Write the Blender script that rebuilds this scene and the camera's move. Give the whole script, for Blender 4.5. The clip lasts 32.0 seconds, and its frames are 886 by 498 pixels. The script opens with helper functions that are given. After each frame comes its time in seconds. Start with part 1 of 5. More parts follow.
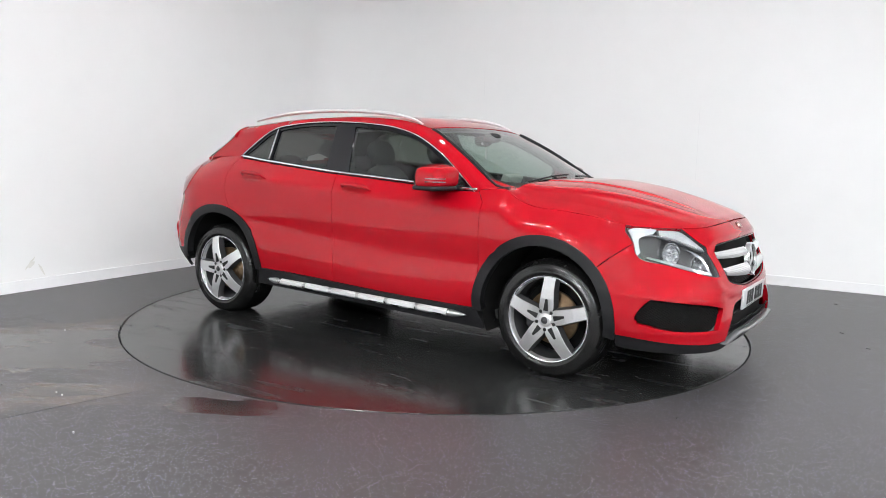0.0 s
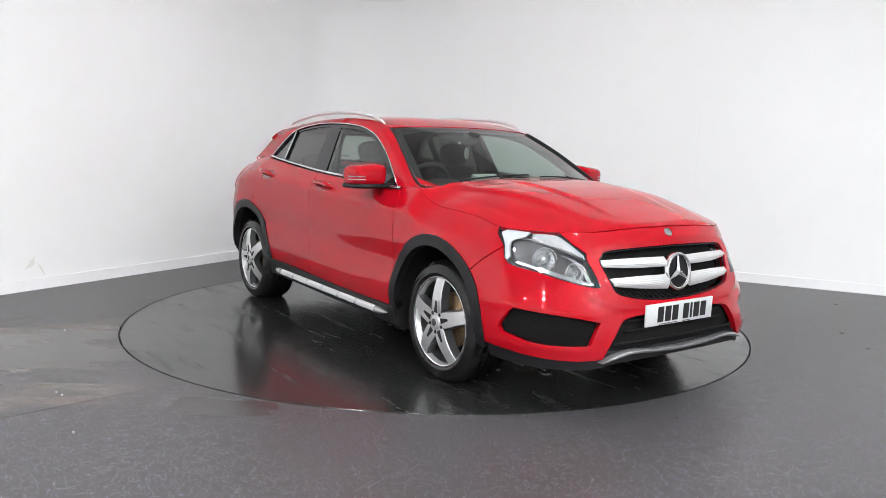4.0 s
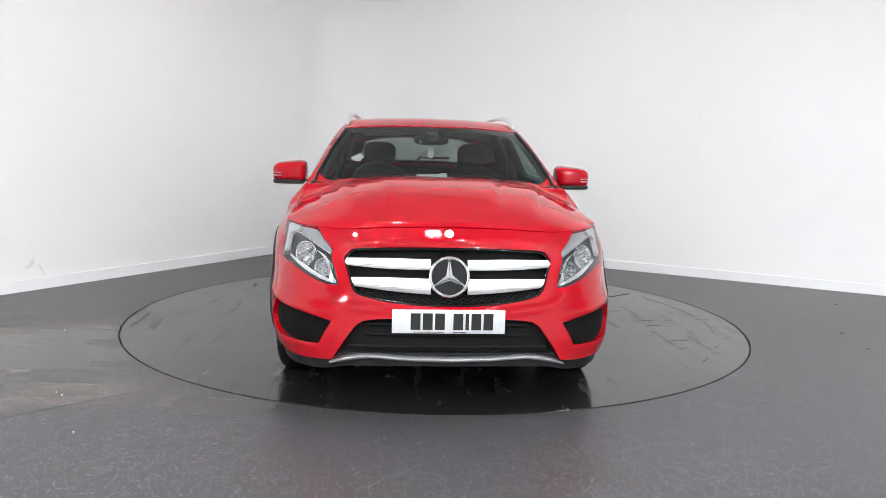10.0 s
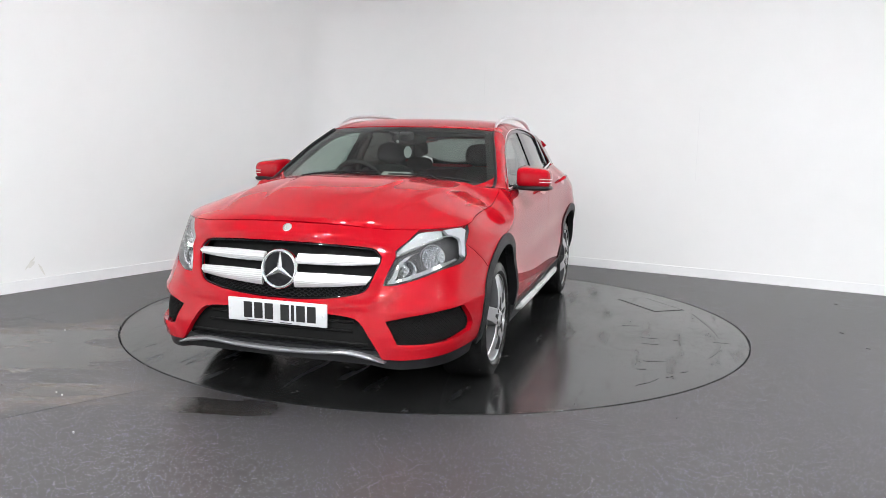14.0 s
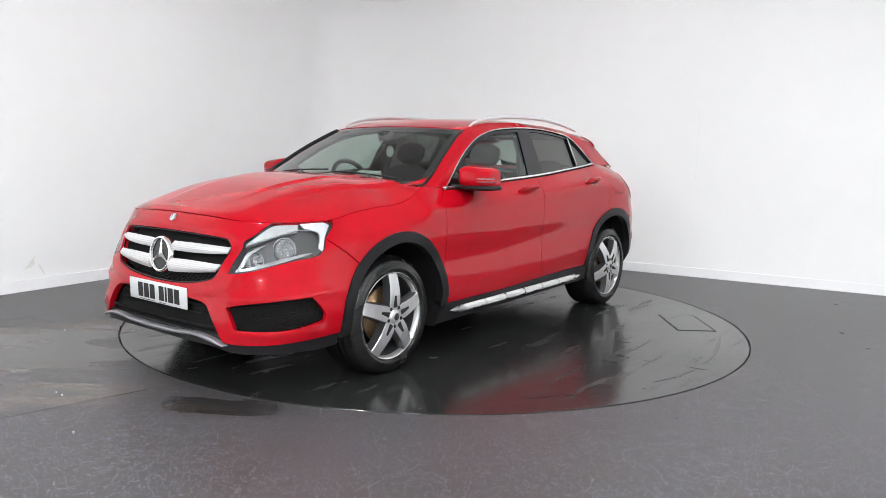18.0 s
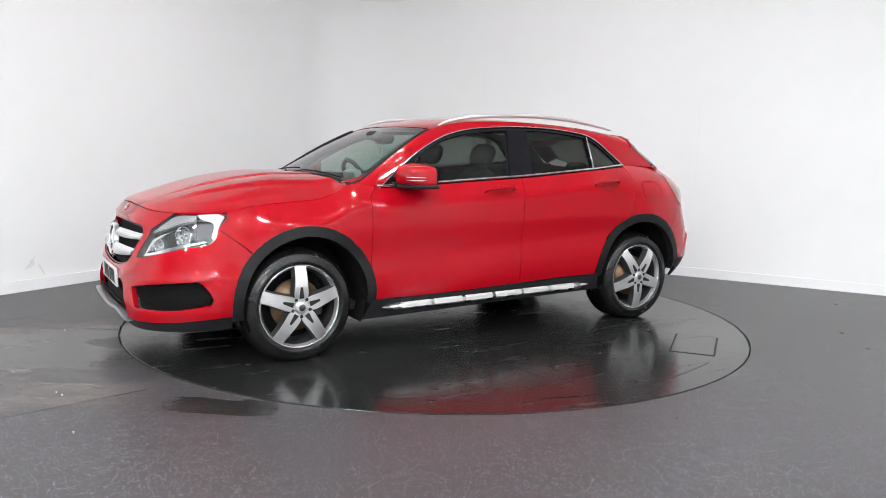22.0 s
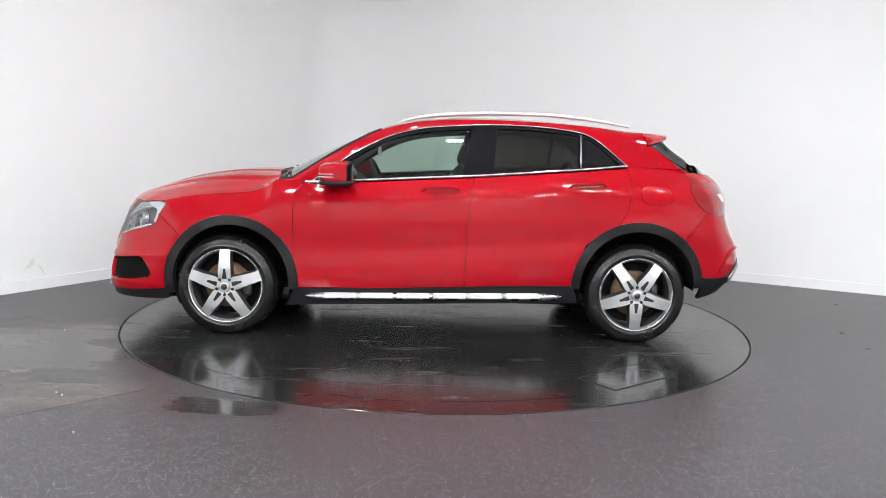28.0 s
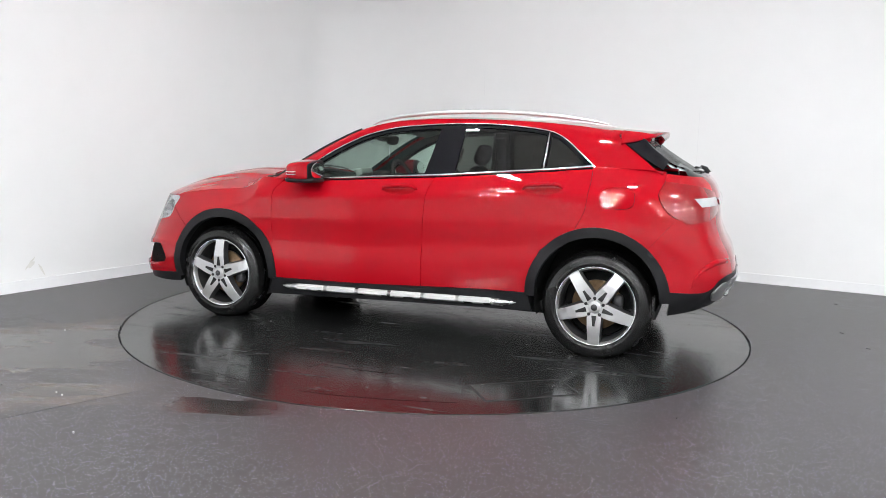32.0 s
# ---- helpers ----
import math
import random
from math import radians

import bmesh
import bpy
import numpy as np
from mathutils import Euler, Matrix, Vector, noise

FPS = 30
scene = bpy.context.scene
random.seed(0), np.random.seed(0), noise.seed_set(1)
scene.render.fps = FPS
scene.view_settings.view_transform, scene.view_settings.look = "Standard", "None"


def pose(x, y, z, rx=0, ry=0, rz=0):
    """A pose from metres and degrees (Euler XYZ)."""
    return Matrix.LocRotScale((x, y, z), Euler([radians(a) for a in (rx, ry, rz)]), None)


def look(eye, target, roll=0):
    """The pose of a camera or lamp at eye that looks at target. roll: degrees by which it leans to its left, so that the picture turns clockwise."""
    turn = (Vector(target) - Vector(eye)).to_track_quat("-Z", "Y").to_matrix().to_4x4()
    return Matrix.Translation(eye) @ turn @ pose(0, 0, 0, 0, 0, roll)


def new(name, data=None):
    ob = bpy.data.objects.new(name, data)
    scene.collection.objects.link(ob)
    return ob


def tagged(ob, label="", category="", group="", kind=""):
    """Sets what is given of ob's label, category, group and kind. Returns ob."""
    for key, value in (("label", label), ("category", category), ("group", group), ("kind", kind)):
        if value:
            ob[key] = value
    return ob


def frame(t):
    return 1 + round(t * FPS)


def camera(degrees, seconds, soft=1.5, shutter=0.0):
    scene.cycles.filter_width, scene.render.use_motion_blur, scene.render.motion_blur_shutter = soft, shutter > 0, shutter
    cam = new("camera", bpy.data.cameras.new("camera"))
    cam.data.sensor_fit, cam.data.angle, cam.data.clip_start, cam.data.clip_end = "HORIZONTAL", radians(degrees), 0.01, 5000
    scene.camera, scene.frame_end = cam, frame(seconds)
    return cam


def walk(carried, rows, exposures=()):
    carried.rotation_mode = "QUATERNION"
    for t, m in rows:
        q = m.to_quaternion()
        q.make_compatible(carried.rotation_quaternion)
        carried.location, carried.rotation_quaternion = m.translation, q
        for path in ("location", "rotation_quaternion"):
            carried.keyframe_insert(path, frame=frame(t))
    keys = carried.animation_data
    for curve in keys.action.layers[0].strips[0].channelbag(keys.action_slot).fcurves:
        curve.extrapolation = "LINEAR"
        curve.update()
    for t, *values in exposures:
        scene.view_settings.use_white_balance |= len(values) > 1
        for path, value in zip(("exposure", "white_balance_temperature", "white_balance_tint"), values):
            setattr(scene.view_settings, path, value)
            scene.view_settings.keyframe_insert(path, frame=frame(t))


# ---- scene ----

# ---------------- camera: a fixed tripod ----------------
from mathutils.geometry import delaunay_2d_cdt

cam = camera(60.5, 32.0, soft=0.85)
EYE = Vector((0.0, -5.699, 1.235))
AIM = EYE + Vector((0.00683, 0.99186, -0.12716))
STAND = look(EYE, AIM, 1.405)
walk(cam, [(0.0, STAND), (32.0, STAND)])

# ---------------- light ----------------
scene.view_settings.exposure = 0.0
world = bpy.data.worlds.new("world")
scene.world = world
world.use_nodes = True
world.node_tree.nodes["Background"].inputs[0].default_value = (0.9, 0.95, 1.0, 1)
world.node_tree.nodes["Background"].inputs[1].default_value = 0.05


# ---------------- materials ----------------
def material(name, color, rough=0.5, metal=0.0, coat=0.0, coat_rough=0.03, grain=0.0, grain_scale=60.0, bump=0.0,
             bump_scale=200.0, rough_var=0.0, spec=0.5, emit=0.0, coat_ior=1.5):
    """A Principled surface with colour grain, roughness wear and fine relief."""
    m = bpy.data.materials.new(name)
    m.use_nodes = True
    nt = m.node_tree
    b = nt.nodes["Principled BSDF"]
    b.inputs["Base Color"].default_value = (*color, 1)
    b.inputs["Roughness"].default_value = rough
    b.inputs["Metallic"].default_value = metal
    b.inputs["Coat Weight"].default_value = coat
    b.inputs["Coat Roughness"].default_value = coat_rough
    b.inputs["Specular IOR Level"].default_value = spec
    b.inputs["Coat IOR"].default_value = coat_ior
    if emit:
        b.inputs["Emission Color"].default_value = (*color, 1)
        b.inputs["Emission Strength"].default_value = emit
    if grain or bump or rough_var:
        tc = nt.nodes.new("ShaderNodeTexCoord")
    if grain:
        n1 = nt.nodes.new("ShaderNodeTexNoise")
        n1.inputs["Scale"].default_value, n1.inputs["Detail"].default_value = grain_scale, 6
        n2 = nt.nodes.new("ShaderNodeTexNoise")
        n2.inputs["Scale"].default_value, n2.inputs["Detail"].default_value = grain_scale / 14, 3
        nt.links.new(tc.outputs["Object"], n1.inputs["Vector"])
        nt.links.new(tc.outputs["Object"], n2.inputs["Vector"])
        add = nt.nodes.new("ShaderNodeMath")
        add.operation = "ADD"
        nt.links.new(n1.outputs["Fac"], add.inputs[0])
        nt.links.new(n2.outputs["Fac"], add.inputs[1])
        ramp = nt.nodes.new("ShaderNodeValToRGB")
        ramp.color_ramp.elements[0].position, ramp.color_ramp.elements[1].position = 0.35, 0.65
        ramp.color_ramp.elements[0].color = (*[c * (1 - grain) for c in color], 1)
        ramp.color_ramp.elements[1].color = (*[min(1, c * (1 + grain)) for c in color], 1)
        half = nt.nodes.new("ShaderNodeMath")
        half.operation = "MULTIPLY"
        half.inputs[1].default_value = 0.5
        nt.links.new(add.outputs[0], half.inputs[0])
        nt.links.new(half.outputs[0], ramp.inputs[0])
        nt.links.new(ramp.outputs[0], b.inputs["Base Color"])
    if rough_var:
        n3 = nt.nodes.new("ShaderNodeTexNoise")
        n3.inputs["Scale"].default_value, n3.inputs["Detail"].default_value = 7, 5
        nt.links.new(tc.outputs["Object"], n3.inputs["Vector"])
        mr = nt.nodes.new("ShaderNodeMapRange")
        mr.inputs["To Min"].default_value, mr.inputs["To Max"].default_value = max(0, rough - rough_var), rough + rough_var
        nt.links.new(n3.outputs["Fac"], mr.inputs["Value"])
        nt.links.new(mr.outputs[0], b.inputs["Roughness"])
    if bump:
        n4 = nt.nodes.new("ShaderNodeTexNoise")
        n4.inputs["Scale"].default_value, n4.inputs["Detail"].default_value = bump_scale, 4
        nt.links.new(tc.outputs["Object"], n4.inputs["Vector"])
        bp = nt.nodes.new("ShaderNodeBump")
        bp.inputs["Strength"].default_value, bp.inputs["Distance"].default_value = bump, 0.002
        nt.links.new(n4.outputs["Fac"], bp.inputs["Height"])
        nt.links.new(bp.outputs[0], b.inputs["Normal"])
    return m


def glass_material(name, tint, gloss=1.0):
    """Clear sheet glass: tinted see-through with a mirror gloss by angle."""
    m = bpy.data.materials.new(name)
    m.use_nodes = True
    nt = m.node_tree
    out = nt.nodes["Material Output"]
    nt.nodes.remove(nt.nodes["Principled BSDF"])
    tr = nt.nodes.new("ShaderNodeBsdfTransparent")
    tr.inputs[0].default_value = (*tint, 1)
    gl = nt.nodes.new("ShaderNodeBsdfGlossy")
    gl.inputs["Roughness"].default_value = 0.01
    gl.inputs[0].default_value = (gloss, gloss, gloss, 1)
    lw = nt.nodes.new("ShaderNodeLayerWeight")
    lw.inputs["Blend"].default_value = 0.5
    pw = nt.nodes.new("ShaderNodeMath")
    pw.operation, pw.inputs[1].default_value = "POWER", 4.5
    nt.links.new(lw.outputs["Facing"], pw.inputs[0])
    fr = nt.nodes.new("ShaderNodeMath")
    fr.operation, fr.inputs[1].default_value, fr.inputs[2].default_value = "MULTIPLY_ADD", 0.9, 0.07
    nt.links.new(pw.outputs[0], fr.inputs[0])
    mix = nt.nodes.new("ShaderNodeMixShader")
    nt.links.new(fr.outputs[0], mix.inputs[0])
    nt.links.new(tr.outputs[0], mix.inputs[1])
    nt.links.new(gl.outputs[0], mix.inputs[2])
    nt.links.new(mix.outputs[0], out.inputs["Surface"])
    return m


RED = material("red_paint", (0.335, 0.0024, 0.0085), rough=0.5, coat=1.0, coat_rough=0.006, spec=0.0, coat_ior=1.41)
BLACK_PLASTIC = material("black_plastic", (0.010, 0.010, 0.011), rough=0.42, grain=0.2, grain_scale=300, bump=0.2, bump_scale=900, spec=0.22)
GLOSS_BLACK = material("gloss_black", (0.004, 0.004, 0.006), rough=0.015)
DARK = material("dark_void", (0.007, 0.007, 0.007), rough=0.8, grain=0.2, spec=0.15)
CHROME = material("chrome", (0.86, 0.87, 0.88), rough=0.12, metal=1.0, rough_var=0.03)
SATIN = material("satin_aluminium", (0.62, 0.62, 0.63), rough=0.28, metal=1.0, grain=0.06, grain_scale=90, rough_var=0.06)
SILVER_PAINT = material("silver_paint", (0.22, 0.22, 0.23), rough=0.3, metal=0.6, coat=0.4, grain=0.05, grain_scale=120)
ALLOY = material("machined_alloy", (0.60, 0.60, 0.605), rough=0.30, metal=0.8, grain=0.05, grain_scale=120, rough_var=0.06)
ALLOY_DARK = material("grey_alloy", (0.07, 0.07, 0.073), rough=0.28, metal=0.6, grain=0.1, grain_scale=80)
RUBBER = material("tyre_rubber", (0.007, 0.007, 0.007), rough=0.25, grain=0.3, grain_scale=40, bump=0.08, bump_scale=300, rough_var=0.09, spec=0.4)
IRON = material("brake_iron", (0.19, 0.125, 0.07), rough=0.45, metal=0.7, grain=0.35, grain_scale=50)
GLASS = glass_material("window_glass", (0.60, 0.72, 0.66))
GLASS_SCREEN = glass_material("windscreen_glass", (0.55, 0.63, 0.59))
GLASS_DARK = glass_material("privacy_glass", (0.16, 0.165, 0.15))
GLASS_REAR = glass_material("tailgate_glass", (0.40, 0.43, 0.41), gloss=0.4)
GLASS_CLEAR = glass_material("lamp_glass", (0.93, 0.94, 0.95), gloss=0.7)
TRIM = material("interior_trim", (0.013, 0.013, 0.0135), rough=0.7, grain=0.2, grain_scale=150, bump=0.2, bump_scale=500)
CLOTH = material("seat_cloth", (0.014, 0.014, 0.015), rough=0.85, grain=0.3, grain_scale=200, bump=0.4, bump_scale=700)
LINER = material("headliner", (0.25, 0.25, 0.25), rough=0.9, grain=0.1, grain_scale=300)
WHITE_PLATE = material("plate_white", (0.55, 0.56, 0.57), rough=0.3, coat=0.4, grain=0.03, grain_scale=300)
RED_LENS = material("red_lens", (0.24, 0.003, 0.006), rough=0.12, coat=1.0)
CLEAR_LENS = material("clear_lens", (0.48, 0.48, 0.49), rough=0.12, coat=1.0)
REFLECTOR = material("lamp_reflector", (0.90, 0.91, 0.92), rough=0.10, metal=1.0, bump=0.35, bump_scale=40)
RIM = material("lamp_rim_grey", (0.10, 0.10, 0.105), rough=0.3, metal=0.4, grain=0.1, grain_scale=60)
BOWL = material("lamp_bowl_black", (0.035, 0.035, 0.036), rough=0.28, grain=0.2, grain_scale=70, bump=0.1, bump_scale=200)
RAIL = material("anodised_rail", (0.74, 0.74, 0.75), rough=0.3, metal=0.7, grain=0.04, grain_scale=60, rough_var=0.05)
BAR = material("silver_bar", (0.68, 0.68, 0.69), rough=0.33, metal=0.6, coat=0.3, grain=0.04, grain_scale=80)


def ribbed(m, spacing):
    """Fine level ribs pressed into a bar."""
    nt = m.node_tree
    tc = nt.nodes.new("ShaderNodeTexCoord")
    w = nt.nodes.new("ShaderNodeTexWave")
    w.bands_direction = "Z"
    w.inputs["Scale"].default_value = 0.314 / spacing
    nt.links.new(tc.outputs["Object"], w.inputs["Vector"])
    bp = nt.nodes.new("ShaderNodeBump")
    bp.inputs["Strength"].default_value, bp.inputs["Distance"].default_value = 0.6, 0.002
    nt.links.new(w.outputs["Fac"], bp.inputs["Height"])
    nt.links.new(bp.outputs[0], nt.nodes["Principled BSDF"].inputs["Normal"])


ribbed(BAR, 0.009)


# ---------------- mesh helpers ----------------
def part(name, bm, mat, parent=None, label="", smooth=True):
    """Links a bmesh as one mesh object under its thing or part."""
    me = bpy.data.meshes.new(name)
    if smooth:
        for f in bm.faces:
            f.smooth = True
    bm.to_mesh(me)
    bm.free()
    for m in (mat if isinstance(mat, (list, tuple)) else (mat,)):
        me.materials.append(m)
    ob = new(name, me)
    if parent is not None:
        ob.parent = parent
    if label:
        ob["label"] = label
    return ob


def empty(name, label, category, m=None, group="", kind=""):
    ob = new(name)
    ob.empty_display_size = 0.2
    if m is not None:
        ob.matrix_world = m
    return tagged(ob, label, category, group, kind)


def box(bm, lo, hi, m=None, bevel=0.0):
    vs = [bm.verts.new((x, y, z)) for x in (lo[0], hi[0]) for y in (lo[1], hi[1]) for z in (lo[2], hi[2])]
    fs = [(0, 1, 3, 2), (4, 6, 7, 5), (0, 4, 5, 1), (2, 3, 7, 6), (0, 2, 6, 4), (1, 5, 7, 3)]
    faces = [bm.faces.new([vs[i] for i in f]) for f in fs]
    if bevel:
        edges = list({e for f in faces for e in f.edges})
        made = bmesh.ops.bevel(bm, geom=edges, offset=bevel, segments=2, affect="EDGES", profile=0.5)
        vs = list({v for f in made["faces"] for v in f.verts} | {v for v in vs if v.is_valid})
    if m is not None:
        bmesh.ops.transform(bm, matrix=m, verts=[v for v in vs if v.is_valid])
    return vs


def lathe(bm, profile, seg=48, axis="y", m=None, a0=0.0, a1=360.0):
    """Turns (radius, along) points round an axis."""
    full = abs(a1 - a0) >= 359.9
    rings = []
    for i in range(seg if full else seg + 1):
        a = radians(a0 + (a1 - a0) * i / seg)
        ring = []
        for r, h in profile:
            p = Vector((r * math.cos(a), h, r * math.sin(a))) if axis == "y" else Vector((r * math.cos(a), r * math.sin(a), h))
            ring.append(bm.verts.new(m @ p if m is not None else p))
        rings.append(ring)
    n = len(rings)
    for i in range(n if full else n - 1):
        a, b = rings[i], rings[(i + 1) % n]
        for j in range(len(profile) - 1):
            bm.faces.new((a[j], b[j], b[j + 1], a[j + 1]))
    return rings


def tube(bm, points, radius, seg=10, flat=1.0, caps=True):
    """A tube through points; flat squashes it in z."""
    pts = [Vector(p) for p in points]
    rings = []
    for i, p in enumerate(pts):
        d = (pts[min(i + 1, len(pts) - 1)] - pts[max(i - 1, 0)]).normalized()
        side = d.cross(Vector((0, 0, 1)))
        side = side.normalized() if side.length > 1e-4 else Vector((1, 0, 0))
        up = side.cross(d).normalized()
        r = radius[i] if isinstance(radius, (list, tuple)) else radius
        rings.append([bm.verts.new(p + r * (math.cos(a) * side + flat * math.sin(a) * up))
                      for a in (2 * math.pi * k / seg for k in range(seg))])
    for a, b in zip(rings, rings[1:]):
        for k in range(seg):
            bm.faces.new((a[k], a[(k + 1) % seg], b[(k + 1) % seg], b[k]))
    if caps:
        bm.faces.new(rings[0][::-1])
        bm.faces.new(rings[-1])


def curve(xs, ys):
    """A smooth monotone interpolation through a short table."""
    xs, ys = np.array(xs, float), np.array(ys, float)
    h = np.diff(xs)
    s = np.diff(ys) / h
    d = np.zeros(len(xs))
    for i in range(1, len(xs) - 1):
        d[i] = 0 if s[i - 1] * s[i] <= 0 else (h[i - 1] + h[i]) / (h[i - 1] / s[i] + h[i] / s[i - 1])
    d[0], d[-1] = s[0], s[-1]

    def f(x):
        x = min(max(x, xs[0]), xs[-1])
        i = min(int(np.searchsorted(xs, x, "right")) - 1, len(xs) - 2)
        t = (x - xs[i]) / h[i]
        return float((1 + 2 * t) * (1 - t) ** 2 * ys[i] + t * (1 - t) ** 2 * h[i] * d[i] + t * t * (3 - 2 * t) * ys[i + 1]
                     + t * t * (t - 1) * h[i] * d[i + 1])
    return f


def spline(pts, step=0.03):
    """Points along a smooth curve through pts, about one a step."""
    pts = [Vector(p) for p in pts]
    if len(pts) == 2:
        n = max(1, int((pts[1] - pts[0]).length / step))
        return [pts[0].lerp(pts[1], i / n) for i in range(n)] + [pts[1]]
    out = []
    for i in range(len(pts) - 1):
        p0, p1, p2, p3 = pts[max(i - 1, 0)], pts[i], pts[i + 1], pts[min(i + 2, len(pts) - 1)]
        n = max(1, int((p2 - p1).length / step))
        for k in range(n):
            t = k / n
            out.append(0.5 * ((2 * p1) + (p2 - p0) * t + (2 * p0 - 5 * p1 + 4 * p2 - p3) * t * t + (3 * p1 - p0 - 3 * p2 + p3) * t ** 3))
    return out + [pts[-1]]


def loop(*segments, step=0.03):
    """A closed outline of smooth segments that meet in corners."""
    out = []
    for s in segments:
        for p in spline([(*q, 0) if len(q) == 2 else q for q in s], step):
            if not out or (p - out[-1]).length > 1e-4:
                out.append(p)
    if (out[0] - out[-1]).length < 1e-3:
        out.pop()
    return [Vector((p.x, p.y)) for p in out]


def area(poly):
    return 0.5 * sum(a.x * b.y - b.x * a.y for a, b in zip(poly, poly[1:] + poly[:1]))


def inset(poly, d):
    """Moves an outline inwards by d."""
    sign = 1 if area(poly) > 0 else -1
    out = []
    n = len(poly)
    for i in range(n):
        e = poly[(i + 1) % n] - poly[i - 1]
        nrm = Vector((-e.y, e.x)) * sign
        out.append(poly[i] + nrm.normalized() * d if nrm.length > 1e-9 else poly[i].copy())
    return out


def inside_all(polys, q):
    """Even-odd test of many points against many outlines."""
    x, y = q[:, 0], q[:, 1]
    res = np.zeros(len(q), bool)
    for poly in polys:
        p = np.array([(v.x, v.y) for v in poly])
        r = np.roll(p, -1, 0)
        for (x0, y0), (x1, y1) in zip(p, r):
            if (y0 > y1) == 0 and y0 == y1:
                continue
            c = ((y0 > y) != (y1 > y)) & (x < (x1 - x0) * (y - y0) / (y1 - y0) + x0)
            res ^= c
    return res


def patch(outline, surface, holes=(), step=0.04, gap=0.0018, lip=0.018, offset=0.0, sign=1, bm=None, mat=0):
    """A sheet with that outline in the surface's own plane, bent onto the surface, its edges turned in. sign=-1 mirrors it."""
    outs = [inset(outline, gap)] + [inset(h, -gap) for h in holes]
    verts, edges = [], []
    for o in outs:
        k = len(verts)
        verts += [Vector(p) for p in o]
        edges += [(k + i, k + (i + 1) % len(o)) for i in range(len(o))]
    lo = [min(p[i] for p in outs[0]) for i in (0, 1)]
    hi = [max(p[i] for p in outs[0]) for i in (0, 1)]
    gx, gy = np.arange(lo[0] + step / 2, hi[0], step), np.arange(lo[1] + step / 2, hi[1], step)
    if len(gx) and len(gy):
        g = np.array([(x + (j % 2) * step / 2, y) for j, y in enumerate(gy) for x in gx])
        g = g[inside_all(outs, g)]
        bd = np.array([(p.x, p.y) for o in outs for p in o])
        if len(g):
            far = np.min(((g[:, None, :] - bd[None, :, :]) ** 2).sum(2), 1) > (0.45 * step) ** 2
            verts += [Vector(p) for p in g[far]]
    vs, es, fs, *_ = delaunay_2d_cdt(verts, edges, [], 0, 1e-6)
    cen = np.array([[sum(vs[i].x for i in f) / 3, sum(vs[i].y for i in f) / 3] for f in fs])
    keep = inside_all(outs, cen)
    own = bm is None
    bm = bmesh.new() if own else bm
    P = []
    for v in vs:
        p = surface(v.x, v.y)
        if offset:
            e = 0.004
            nrm = (surface(v.x + e, v.y) - surface(v.x - e, v.y)).cross(surface(v.x, v.y + e) - surface(v.x, v.y - e))
            nrm = nrm.normalized() if nrm.length > 0 else Vector((0, 1, 0))
            nrm = outward(p, nrm)
            p = p + offset * nrm
        P.append(p)
    bv = {}

    def vert(i):
        if i not in bv:
            bv[i] = bm.verts.new((P[i].x, P[i].y * sign, P[i].z))
        return bv[i]
    made = []
    for f, k in zip(fs, keep):
        if k:
            a, b, c = (P[i] for i in f)
            nrm = (b - a).cross(c - a)
            if nrm.length < 1e-12:
                continue
            f = list(f)
            if nrm.dot(outward((a + b + c) / 3, nrm)) < 0:
                f.reverse()
            if sign < 0:
                f.reverse()
            made.append(bm.faces.new([vert(i) for i in f]))
            made[-1].material_index = mat
    bm.normal_update()
    if lip:
        rim = [e for f in made for e in f.edges if e.is_boundary]
        rim = list(dict.fromkeys(rim))
        low = {}
        for e in rim:
            for v in e.verts:
                if v not in low:
                    low[v] = bm.verts.new(v.co - v.normal * lip)
        for e in rim:
            f = e.link_faces[0]
            a, b = e.verts
            ls = [l for l in f.loops if l.edge == e][0]
            a, b = ls.vert, ls.link_loop_next.vert
            nf = bm.faces.new((b, a, low[a], low[b]))
            nf.material_index = mat
            e.smooth = False
    return bm


def outward(p, nrm):
    """The normal turned away from the car's core line."""
    core = Vector((min(max(p.x, -1.3), 1.3), 0, min(max(p.z, 0.55), 0.9)))
    return nrm if nrm.dot(p - core) >= 0 else -nrm


# ---------------- the body's surfaces, x forwards, y to the left ----------------
XF, XR = 1.0, -1.0
nose = curve([.10, .14, .18, .24, .36, .446, .488, .55, .65, .767, .813, .854, .882, .92, 1.0],
             [2.17, 2.21, 2.24, 2.262, 2.26, 2.248, 2.238, 2.23, 2.216, 2.178, 2.162, 2.138, 2.112, 2.06, 1.95])
tail = curve([.15, .265, .35, .41, .535, .637, .74, .84, .98, 1.06, 1.124, 1.2],
             [-1.80, -1.95, -2.035, -2.09, -2.145, -2.125, -2.07, -2.035, -2.02, -1.995, -1.94, -1.86])
square = curve([.1, .3, .55, .7, .85, 1.0], [4.6, 4.5, 4.0, 3.3, 3.0, 2.9])
top_z = curve([-2.1, -1.9, -1.6, -1.288, -1.054, -.679, -.268, .067, .549, .78, .86, .98, 1.04, 1.083, 1.205, 1.40, 1.583, 1.75, 1.9, 2.1],
              [1.12, 1.13, 1.155, 1.164, 1.143, 1.112, 1.08, 1.061, 1.031, 1.018, 1.02, 1.03, 1.025, .99, .945, .928, .91, .882, .872, .88])
